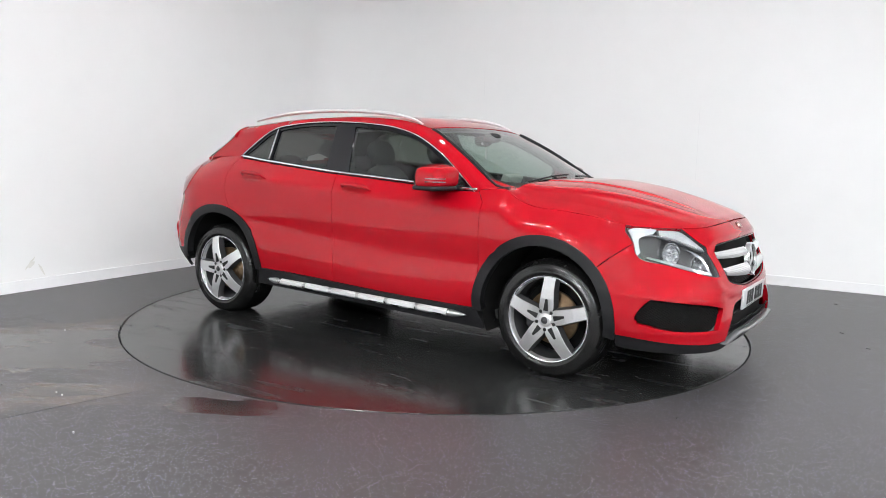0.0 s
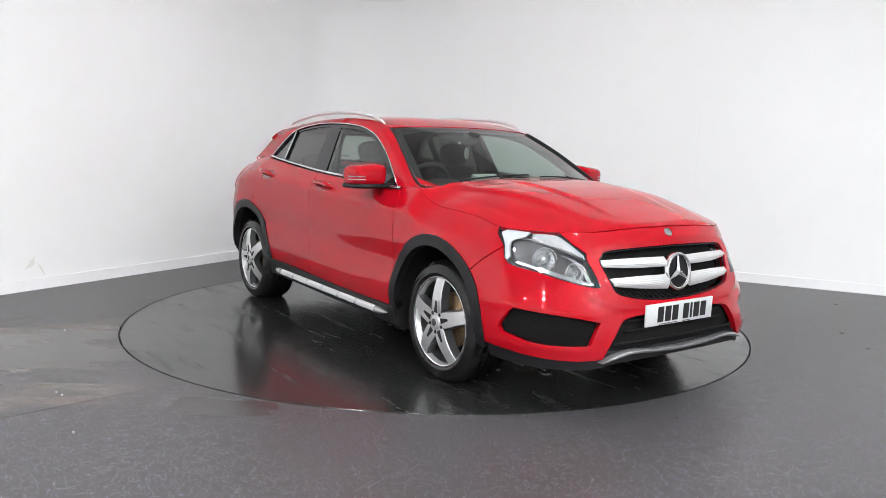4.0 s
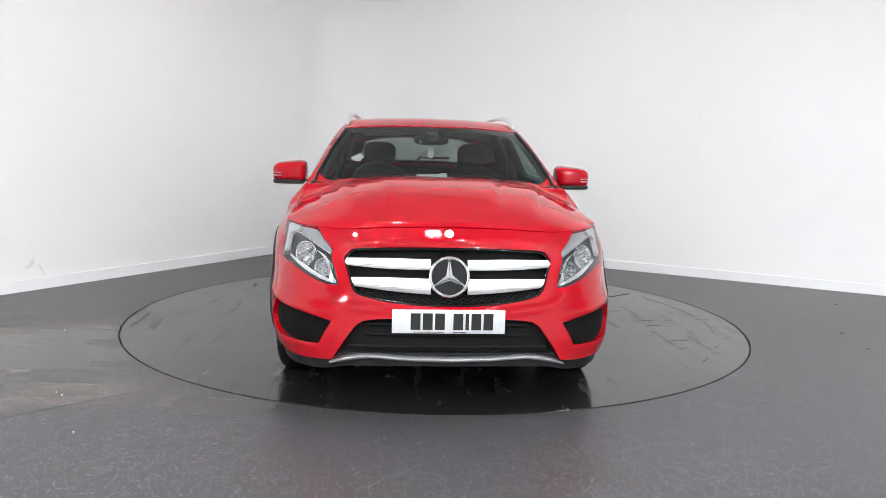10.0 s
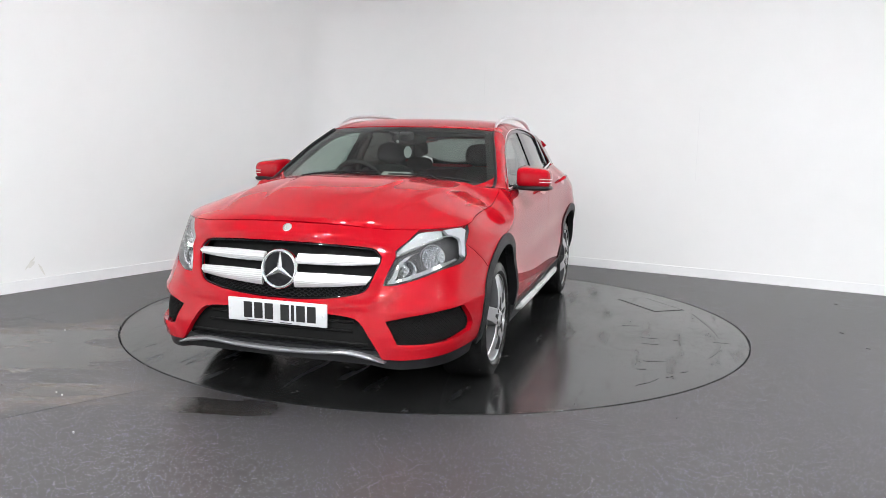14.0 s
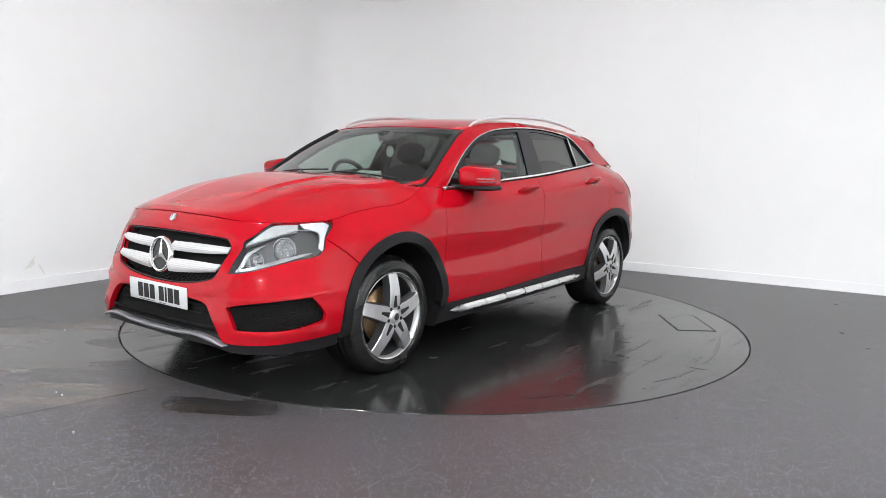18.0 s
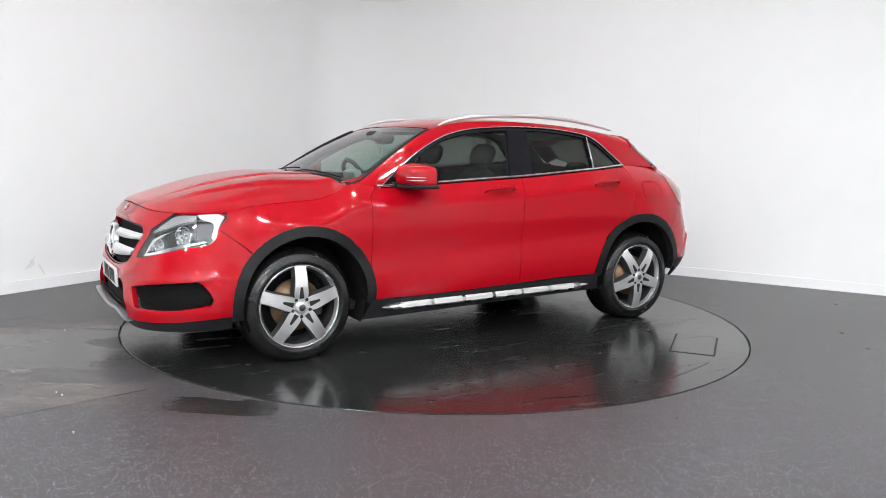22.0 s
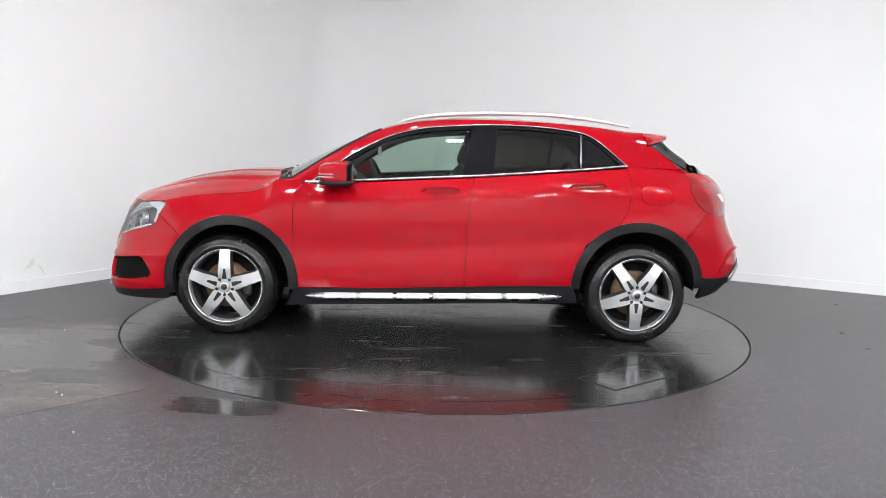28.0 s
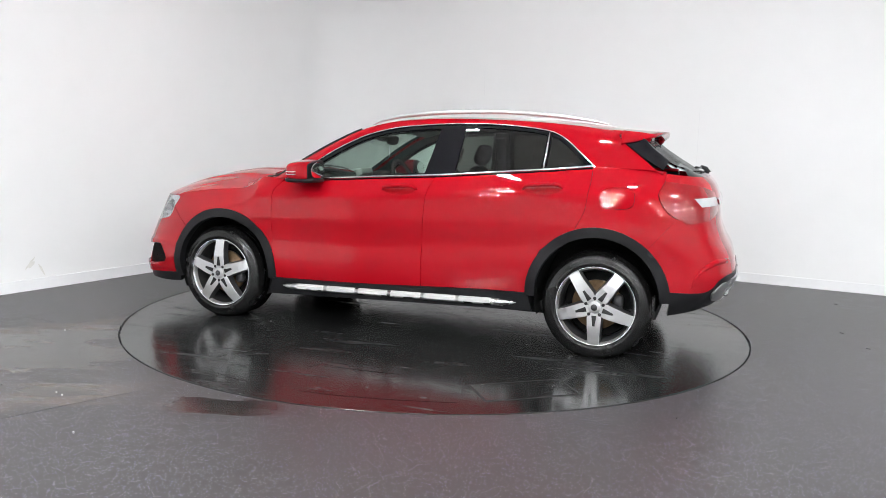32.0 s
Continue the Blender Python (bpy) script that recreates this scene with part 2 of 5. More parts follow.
top_y = curve([-2.1, -1.6, -1.288, -.9, -.4, .2, .86, 1.0, 1.2, 1.40, 1.58, 1.75, 2.0], [.66, .69, .715, .745, .775, .792, .797, .785, .785, .80, .835, .895, .90])
side_base = curve([.1, .2, .30, .37, .42, .50, .57, .605, .66, .72, .76, .80, .88, .95, 1.1],
                  [.80, .836, .864, .882, .8875, .884, .8775, .876, .881, .8880, .8895, .8885, .884, .880, .872])


def half_width(x, z):
    """The body's half width below the windows."""
    flare = (0.030 * math.exp(-((x - 1.55) / 0.42) ** 2) + 0.022 * math.exp(-((x + 1.45) / 0.45) ** 2)) * math.exp(-((z - 0.60) / 0.25) ** 2) \
        + 0.020 * math.exp(-((x + 1.62) / 0.40) ** 2) * math.exp(-((z - 0.80) / 0.24) ** 2)
    rise = 0.10 * min(1.0, max(0.0, (0.35 - x) / 1.3)) if x > -1.3 else 0.10 * max(0.0, 1 - (-1.3 - x) / 0.5)
    b = side_base(z - rise * math.exp(-((z - 0.55) / 0.3) ** 2)) + flare
    soft = min(1.0, max(0.0, (-0.9 - x) / 0.5))
    d = (z - top_z(x)) / (0.125 + 0.085 * soft)
    if d > -1:
        b -= (b - top_y(x)) * (1 + d) ** (1.25 + 0.65 * soft)
    return b


_phi = np.linspace(0, math.pi / 2, 400)


def _arc(a, b, n):
    x, y = a * np.cos(_phi) ** (2 / n), b * np.sin(_phi) ** (2 / n)
    return np.r_[0, np.cumsum(np.hypot(np.diff(x), np.diff(y)))]


REAR_N = 4.8
ARC_F, ARC_R = _arc(1.24, .89, 3.4), _arc(1.13, .88, REAR_N)
U1 = float(ARC_F[-1])
U2 = U1 + XF - XR
U3 = U2 + float(ARC_R[-1])


def relief(y, z):
    """Pressed lines of the nose: the rim round the grille and the blade over the side intakes."""
    q = ((y / 0.50) ** 4 + ((z - 0.663) / 0.142) ** 4) ** 0.25
    rim = 0.014 * math.exp(-((q - 1.12) / 0.06) ** 2)
    line = 0.493 + 0.075 * (y - 0.5)
    blade = 0.018 * math.exp(-((z - line) / 0.022) ** 2) * min(1.0, max(0.0, (y - 0.44) / 0.12)) * min(1.0, max(0.0, (0.93 - y) / 0.12))
    foot = 0.014 * math.exp(-((z - 0.325) / 0.02) ** 2) * min(1.0, max(0.0, (y - 0.54) / 0.08)) * min(1.0, max(0.0, (0.93 - y) / 0.12))
    return rim + blade + foot


def shell(u, z):
    """The lower body round its girth: u from the nose's middle (0) along the left side to the tail's middle (U3); below 0 the right side."""
    s, u = (1, u) if u >= 0 else (-1, -u)
    if u <= U1:
        n = square(z)
        f = float(np.interp(u, ARC_F, _phi))
        x = XF + (nose(z) - XF) * max(math.cos(f), 0) ** (2 / n)
        y = half_width(x, z) * math.sin(f) ** (2 / n)
        p = relief(y, z)
        x, y = x + p * (1 - y / 1.2), y + p * max(0.0, y - 0.4)
    elif u <= U2:
        x = XF - (u - U1)
        y = half_width(x, z)
    else:
        n = REAR_N
        f = float(np.interp(min(U3 - u, ARC_R[-1]), ARC_R, _phi)) if u < U3 else 0.0
        x = XR + (tail(z) - XR) * max(math.cos(f), 0) ** (2 / n)
        y = half_width(x, z) * math.sin(f) ** (2 / n)
    return Vector((x, s * y, z))


def uf(y, z):
    """The girth coordinate of a point of the front, by its half width."""
    n, x = square(z), 2.0
    for _ in range(8):
        v = min(abs(y) / half_width(x, z), 0.9999)
        x = XF + (nose(z) - XF) * (1 - v ** n) ** (1 / n)
    u = float(np.interp(math.asin(v ** (n / 2)), _phi, ARC_F))
    return u if y >= 0 else -u


def us(x, z):
    """The girth coordinate of a point of the side, by its length."""
    if x > XF:
        n = square(z)
        v = min((x - XF) / (nose(z) - XF), 0.9999)
        return float(np.interp(math.acos(v ** (n / 2)), _phi, ARC_F))
    if x >= XR:
        return U1 + XF - x
    v = min((x - XR) / (tail(z) - XR), 0.9999)
    return U3 - float(np.interp(math.acos(v ** (REAR_N / 2)), _phi, ARC_R))


def ur(y, z):
    """The girth coordinate of a point of the tail, by its half width."""
    x = -2.0
    for _ in range(8):
        v = min(abs(y) / half_width(x, z), 0.9999)
        x = XR + (tail(z) - XR) * (1 - v ** REAR_N) ** (1 / REAR_N)
    return U3 - float(np.interp(math.asin(v ** (REAR_N / 2)), _phi, ARC_R))


def S(*pts):
    return [(us(x, z), z) for x, z in pts]


def F(*pts):
    return [(uf(y, z), z) for y, z in pts]


def T(*pts):
    return [(ur(y, z), z) for y, z in pts]


# the upper body: windscreen, roof and side windows over the belt
roof_z = curve([-2.0, -1.90, -1.72, -1.60, -1.56, -1.3, -1.1, -.7, -.3, 0.05, 0.25, .35, .5, .66, .8, .95, 1.1, 1.2],
               [1.06, 1.135, 1.25, 1.335, 1.375, 1.425, 1.448, 1.475, 1.485, 1.468, 1.435, 1.41, 1.352, 1.283, 1.215, 1.14, 1.06, 1.01])
crown = curve([-1.9, -1.5, -.5, .1, .4, .8, 1.1], [.03, .03, .03, .03, .04, .07, .085])


def roof_at(x, y):
    """The upper body's height over a place."""
    zb, yb = top_z(x), top_y(x)
    h = max(roof_z(x) - zb, 0.02)
    v = min(abs(y) / yb, 1.0)
    lean = max(0.04, 0.47 * h / yb)
    a = max((1 - v) / lean, 1e-4)
    b = max(1 - crown(x) / h * (v / 0.8) ** 2.3, 1e-3)
    return zb + h * (a ** -9 + b ** -9) ** (-1 / 9)


def upper(x, y):
    return Vector((x, y, roof_at(x, y)))


def glass_y(x, z):
    """The upper body's half width at a length and height."""
    lo, hi = 0.0, top_y(x)
    for _ in range(26):
        mid = (lo + hi) / 2
        if roof_at(x, mid) > z:
            lo = mid
        else:
            hi = mid
    return (lo + hi) / 2


def flank(x, z):
    return Vector((x, glass_y(x, z), z))


TOP_LINE = [(us(x, z), z) for x, z in ((.985, 1.03), (1.045, 1.018), (1.083, .987), (1.205, .942), (1.40, .926), (1.583, .907), (1.75, .877), (1.80, .871))] + \
           [(uf(y, z), z) for y, z in ((.71, .866), (.62, .863), (.5, .864), (.38, .871), (.25, .878), (0, .882))]
_edge = np.array([tuple(shell(p.x, p.y)) for p in spline([(u, z, 0) for u, z in TOP_LINE], 0.015)])
bonnet_mid = curve([.9, 1.1, 1.3, 1.52, 1.73, 1.935, 2.04, 2.09, 2.114], [1.078, 1.078, 1.077, 1.054, 1.012, .953, .919, .901, .884])


def bonnet_surface(x, y):
    """The bonnet: a crowned sheet whose edge lies on the body's top line, with two pairs of long ridges."""
    v, ye, ze = abs(y), max(float(np.interp(x, _edge[:, 0], _edge[:, 1])), 0.02), float(np.interp(x, _edge[:, 0], _edge[:, 2]))
    mid = bonnet_mid(x)
    fade = min(1.0, max(0.0, (2.06 - x) / 0.35)) * min(1.0, max(0.0, (ye - v) / 0.1))
    y1, y2 = 0.60 - 0.17 * (x - 1.1), 0.34 - 0.08 * (x - 1.1)
    ridge = 0.014 / (1 + math.exp((v - y1) / 0.007)) + 0.009 / (1 + math.exp((v - y2) / 0.007)) - 0.016
    return Vector((x, y, mid - (mid - ze) * min(1.0, v / ye) ** 3.8 + ridge * fade))


# ---------------- the room ----------------
TURN = -29.8
CORNER = Vector((-1.22, 4.38, 0))
ROOM = Matrix.Translation(CORNER) @ pose(0, 0, 0, 0, 0, TURN)   # x along the back wall, -y along the left wall
ROOM_X, ROOM_Y, ROOM_H = 12.5, -13.5, 4.7
TABLE_R = 2.23


def floor_material(deck=False):
    """Flecked safety vinyl, with a damp film and its tide marks; the turntable's sheet is smoother and scuffed."""
    m = bpy.data.materials.new("turntable_sheet" if deck else "safety_vinyl")
    m.use_nodes = True
    nt = m.node_tree
    b = nt.nodes["Principled BSDF"]
    tc = nt.nodes.new("ShaderNodeTexCoord")

    def node(kind, **inputs):
        n = nt.nodes.new(kind)
        for k, v in inputs.items():
            n.inputs[k.replace("_", " ")].default_value = v
        if "Vector" in n.inputs and kind.startswith("ShaderNodeTex"):
            nt.links.new(tc.outputs["Object"], n.inputs["Vector"])
        return n

    def maths(op, a, c):
        n = nt.nodes.new("ShaderNodeMath")
        n.operation = op
        for k, v in enumerate((a, c)):
            if isinstance(v, (int, float)):
                n.inputs[k].default_value = v
            else:
                nt.links.new(v, n.inputs[k])
        return n.outputs[0]

    def ranged(v, a, c, lo, hi):
        n = nt.nodes.new("ShaderNodeMapRange")
        n.interpolation_type = "SMOOTHSTEP"
        for k, x in zip(("From Min", "From Max", "To Min", "To Max"), (a, c, lo, hi)):
            n.inputs[k].default_value = x
        nt.links.new(v, n.inputs["Value"])
        return n.outputs[0]

    def mixed(f, a, c):
        n = nt.nodes.new("ShaderNodeMixRGB")
        for k, v in enumerate((f, a, c)):
            if isinstance(v, (tuple, int, float)):
                n.inputs[k].default_value = v
            else:
                nt.links.new(v, n.inputs[k])
        return n.outputs[0]

    broad = node("ShaderNodeTexNoise", Scale=0.9, Detail=7.0).outputs["Fac"]
    fine = node("ShaderNodeTexNoise", Scale=14.0, Detail=5.0, Roughness=0.7).outputs["Fac"]
    streak_map = nt.nodes.new("ShaderNodeMapping")
    streak_map.inputs["Rotation"].default_value = (0, 0, 0.5)
    streak_map.inputs["Scale"].default_value = (1.2, 7.0, 1.0)
    nt.links.new(tc.outputs["Object"], streak_map.inputs["Vector"])
    streak = nt.nodes.new("ShaderNodeTexNoise")
    streak.inputs["Scale"].default_value, streak.inputs["Detail"].default_value = 1.3, 8
    nt.links.new(streak_map.outputs[0], streak.inputs["Vector"])
    base = mixed(broad, (0.028, 0.0259, 0.0259, 1), (0.047, 0.0438, 0.0438, 1))
    base = mixed(ranged(fine, 0.35, 0.7, 0.0, 0.5), base, (0.046, 0.0422, 0.0418, 1))
    if deck:
        base = mixed(0.72, base, (0.006, 0.0076, 0.0076, 1))
        scuff = ranged(streak.outputs["Fac"], 0.55, 0.72, 0.0, 1.0)
        base = mixed(maths("MULTIPLY", scuff, 0.5), base, (0.012, 0.0115, 0.0115, 1))
        chips = node("ShaderNodeTexVoronoi", Scale=5.0)
        chip = maths("MULTIPLY", maths("LESS_THAN", chips.outputs["Distance"], 0.035), 0.7)
        base = mixed(chip, base, (0.30, 0.29, 0.28, 1))
        rough = maths("ADD", ranged(broad, 0.35, 0.65, 0.14, 0.22), ranged(fine, 0.45, 0.7, 0.0, 0.06))
        rough = maths("ADD", rough, maths("MULTIPLY", scuff, 0.14))
    else:
        # the damp film lies between two tide lines, where the washing water runs off
        def beside(ax, ay, bx, by):
            """Metres to the left of the line from a to b."""
            d = Vector((bx - ax, by - ay, 0)).normalized()
            n = nt.nodes.new("ShaderNodeVectorMath")
            n.operation = "DOT_PRODUCT"
            n.inputs[1].default_value = (-d.y, d.x, 0)
            nt.links.new(tc.outputs["Object"], n.inputs[0])
            return maths("SUBTRACT", n.outputs["Value"], -d.y * ax + d.x * ay)

        wave = maths("MULTIPLY", maths("SUBTRACT", streak.outputs["Fac"], 0.5), 1.1)
        far = maths("ADD", maths("MULTIPLY", beside(-2.82, -.88, -2.13, -.52), -1.0), wave)
        near = maths("ADD", beside(-2.10, -2.14, -1.31, -1.80), wave)
        leftwards = ranged(beside(-1.35, -2.0, -2.1, -.3), -0.15, 0.35, 0.0, 1.0)
        film = maths("MULTIPLY", maths("MULTIPLY", ranged(far, 0.0, 0.08, 0.0, 1.0), ranged(near, 0.0, 0.08, 0.0, 1.0)), leftwards)
        edge = maths("MAXIMUM", maths("SUBTRACT", 1.0, maths("MINIMUM", maths("MULTIPLY", maths("ABSOLUTE", maths("ADD", far, 0.05), 0), 6.0), 1.0)),
                     maths("SUBTRACT", 1.0, maths("MINIMUM", maths("MULTIPLY", maths("ABSOLUTE", maths("ADD", near, 0.05), 0), 5.0), 1.0)))
        tide = maths("MULTIPLY", maths("MULTIPLY", edge, leftwards), ranged(fine, 0.35, 0.6, 0.35, 1.0))
        # a wet patch by the turntable's rim
        puddle = maths("MULTIPLY", ranged(maths("ABSOLUTE", maths("ADD", beside(-1.32, -2.12, -.75, -2.24), maths("MULTIPLY", wave, 0.45)), 0), 0.05, 0.15, 1.0, 0.0),
                       ranged(maths("ABSOLUTE", beside(-1.02, -2.2, -1.0, -2.0), 0), 0.08, 0.45, 1.0, 0.0))
        # the film has drawn back from dry islands and left brown edges round them
        isle_map = nt.nodes.new("ShaderNodeMapping")
        isle_map.inputs["Rotation"].default_value = (0, 0, -0.35)
        isle_map.inputs["Scale"].default_value = (1.0, 2.1, 1.0)
        nt.links.new(tc.outputs["Object"], isle_map.inputs["Vector"])
        isle_noise = nt.nodes.new("ShaderNodeTexNoise")
        isle_noise.inputs["Scale"].default_value, isle_noise.inputs["Detail"].default_value = 1.25, 7
        nt.links.new(isle_map.outputs[0], isle_noise.inputs["Vector"])
        isle = isle_noise.outputs["Fac"]
        shore = maths("MULTIPLY", maths("MULTIPLY", film, ranged(maths("ABSOLUTE", maths("SUBTRACT", isle, 0.47), 0), 0.0, 0.016, 0.85, 0.0)), ranged(fine, 0.35, 0.6, 0.3, 1.0))
        film = maths("MULTIPLY", film, ranged(isle, 0.455, 0.485, 0.2, 1.0))
        tide = maths("MAXIMUM", tide, shore)
        film = maths("MAXIMUM", film, puddle)
        vor = node("ShaderNodeTexVoronoi", Scale=185.0)
        sep = nt.nodes.new("ShaderNodeSeparateColor")
        nt.links.new(vor.outputs["Color"], sep.inputs[0])
        fleck = maths("MULTIPLY", maths("LESS_THAN", vor.outputs["Distance"], 0.39), maths("GREATER_THAN", sep.outputs[0], 0.85))
        fleck = maths("MULTIPLY", fleck, maths("SUBTRACT", 1.0, maths("MULTIPLY", film, 0.85)))
        tint = mixed(sep.outputs[1], (0.22, 0.21, 0.46, 1), (0.55, 0.54, 0.55, 1))
        base = mixed(maths("MULTIPLY", film, 0.45), base, (0.020, 0.018, 0.017, 1))
        runs = maths("MULTIPLY", film, ranged(maths("ABSOLUTE", maths("SUBTRACT", streak.outputs["Fac"], 0.56), 0), 0.0, 0.03, 0.7, 0.0))
        tide = maths("MAXIMUM", tide, runs)
        base = mixed(maths("MULTIPLY", tide, 0.95), base, (0.118, 0.094, 0.074, 1))
        # wet patch darkened in colour too, for the car's dark underside mirrored in it
        base = mixed(maths("MULTIPLY", puddle, 0.6), base, (0.010, 0.0095, 0.009, 1))
        base = mixed(fleck, base, tint)
        rough = maths("ADD", ranged(fine, 0.3, 0.7, 0.39, 0.45), maths("MULTIPLY", film, -0.24))
        rough = maths("ADD", rough, maths("MULTIPLY", puddle, -0.03))
    nt.links.new(base, b.inputs["Base Color"])
    nt.links.new(rough, b.inputs["Roughness"])
    b.inputs["Specular IOR Level"].default_value = 0.68 if deck else 0.62
    bump = nt.nodes.new("ShaderNodeBump")
    bump.inputs["Strength"].default_value, bump.inputs["Distance"].default_value = (0.04 if deck else 0.018), 0.002
    nt.links.new(fine, bump.inputs["Height"])
    nt.links.new(bump.outputs[0], b.inputs["Normal"])
    return m


FLOOR = floor_material()
TABLE_TOP = floor_material(True)
WALL = material("white_wall", (0.81, 0.81, 0.81), rough=0.55, grain=0.012, grain_scale=4, bump=0.05, bump_scale=40)
SKIRT = material("white_gloss", (0.82, 0.82, 0.83), rough=0.3, grain=0.02, grain_scale=20)
CEIL = material("ceiling_tile", (0.60, 0.60, 0.603), rough=0.8, grain=0.05, grain_scale=30)
BACK = material("grey_wall", (0.36, 0.36, 0.362), rough=0.7, grain=0.08, grain_scale=5)
LED = material("led_panel", (0.965, 0.985, 1.0), emit=560.0)
LED_LOW = material("led_panel_low", (0.965, 0.985, 1.0), emit=1790.0)
JOINT = material("wall_joint", (0.755, 0.755, 0.76), rough=0.6)
JOINTS = ((1.985, 1.9, 2.25), (4.45, 1.0, 1.75))
SCUFF = material("rubber_scuff", (0.013, 0.0125, 0.0125), rough=0.21, grain=0.3, grain_scale=60)
PALE = material("pale_scratch", (0.30, 0.29, 0.28), rough=0.6, grain=0.3, grain_scale=90)
SMUDGE = material("wall_smudge", (0.70, 0.69, 0.66), rough=0.6, grain=0.06, grain_scale=30)
SEAM = material("black_seam", (0.006, 0.006, 0.006), rough=0.6)


def slab(name, lo, hi, mat, label, category, m=ROOM):
    bm = bmesh.new()
    box(bm, lo, hi, m)
    bmesh.ops.recalc_face_normals(bm, faces=bm.faces)
    return tagged(part(name, bm, mat, smooth=False), label, category, kind="structure")


def build_room():
    # floor with a round opening for the turntable
    bm = bmesh.new()
    ring, outer = [], []
    seg = 160
    inv = ROOM.inverted()
    for i in range(seg):
        a = 2 * math.pi * i / seg
        d = Vector((math.cos(a), math.sin(a), 0))
        ring.append(bm.verts.new(d * (TABLE_R + 0.008)))
        o, w = inv @ Vector((0, 0, 0)), inv.to_3x3() @ d
        far = min(k for k in ((ROOM_X - o.x) / w.x if w.x > 0 else 1e9, -o.x / w.x if w.x < 0 else 1e9,
                              -o.y / w.y if w.y > 0 else 1e9, (ROOM_Y - o.y) / w.y if w.y < 0 else 1e9))
        outer.append(bm.verts.new(d * far))
    low = [bm.verts.new(v.co - Vector((0, 0, 0.05))) for v in ring]
    for i in range(seg):
        j = (i + 1) % seg
        bm.faces.new((ring[i], outer[i], outer[j], ring[j]))
        bm.faces.new((low[i], ring[i], ring[j], low[j]))
    for c in ((0, 0), (ROOM_X, 0), (0, ROOM_Y), (ROOM_X, ROOM_Y)):
        p = ROOM @ Vector((*c, 0))
        a = math.atan2(p.y, p.x) % (2 * math.pi)
        i = int(a / (2 * math.pi) * seg)
        bm.faces.new((outer[i], bm.verts.new(p), outer[(i + 1) % seg]))
    bm.normal_update()
    for f in bm.faces:
        if f.normal.z < -0.5:
            f.normal_flip()
    tagged(part("floor", bm, FLOOR, smooth=False), "dark grey speckled safety vinyl floor with damp patches", "floor", kind="structure")
    cove = 0.9
    slab("wall_left", (-0.15, ROOM_Y, 0), (0, -cove, ROOM_H), WALL, "smooth white painted studio wall, scuffed low down", "wall")
    slab("wall_back", (cove, 0, 0), (ROOM_X, 0.15, ROOM_H), WALL, "smooth white painted studio wall with faint joints", "wall")
    for name, r0, r1, h, mat, label, cat in (("wall_corner", cove, cove + 0.15, ROOM_H, WALL, "smooth white rounded wall corner", "wall"),
                                             ("baseboard_corner", cove - 0.018, cove, 0.095, SKIRT, "white painted curved skirting board", "baseboard")):
        bm = bmesh.new()
        rows = []
        for i in range(25):
            a = radians(90 + 90 * i / 24)
            d = Vector((math.cos(a), math.sin(a), 0))
            c = Vector((cove, -cove, 0))
            rows.append([bm.verts.new(ROOM @ (c + d * r + Vector((0, 0, z)))) for r, z in ((r0, 0), (r0, h), (r1, h), (r1, 0))])
        for a, b in zip(rows, rows[1:]):
            for k in range(4):
                bm.faces.new((a[k], a[(k + 1) % 4], b[(k + 1) % 4], b[k]))
        bmesh.ops.recalc_face_normals(bm, faces=bm.faces)
        for f in bm.faces:
            f.smooth = abs(f.normal.z) < 0.5
        for e in bm.edges:
            e.smooth = e.calc_face_angle(0) < 0.5
        tagged(part(name, bm, mat, smooth=False), label, cat, kind="structure")
    # faint panel joints on the back wall
    for along, z0, z1 in JOINTS:
        slab("trim", (along, -0.0012, z0), (along + 0.004, 0.0, z1), JOINT, "faint grey panel joint in the white wall", "trim")
    slab("wall_right", (ROOM_X, ROOM_Y, 0), (ROOM_X + 0.15, 0.15, ROOM_H), BACK, "plain grey wall", "wall")
    slab("wall_behind", (-0.15, ROOM_Y - 0.15, 0), (ROOM_X + 0.15, ROOM_Y, ROOM_H), BACK, "plain grey wall", "wall")
    slab("ceiling", (-0.15, ROOM_Y - 0.15, ROOM_H), (ROOM_X + 0.15, 0.15, ROOM_H + 0.1), CEIL, "plain light ceiling", "ceiling")
    slab("baseboard_left", (0.0, ROOM_Y, 0), (0.018, -0.9, 0.095), SKIRT, "white painted skirting board", "baseboard")
    slab("baseboard_back", (0.9, -0.018, 0), (ROOM_X, 0.0, 0.095), SKIRT, "white painted skirting board", "baseboard")


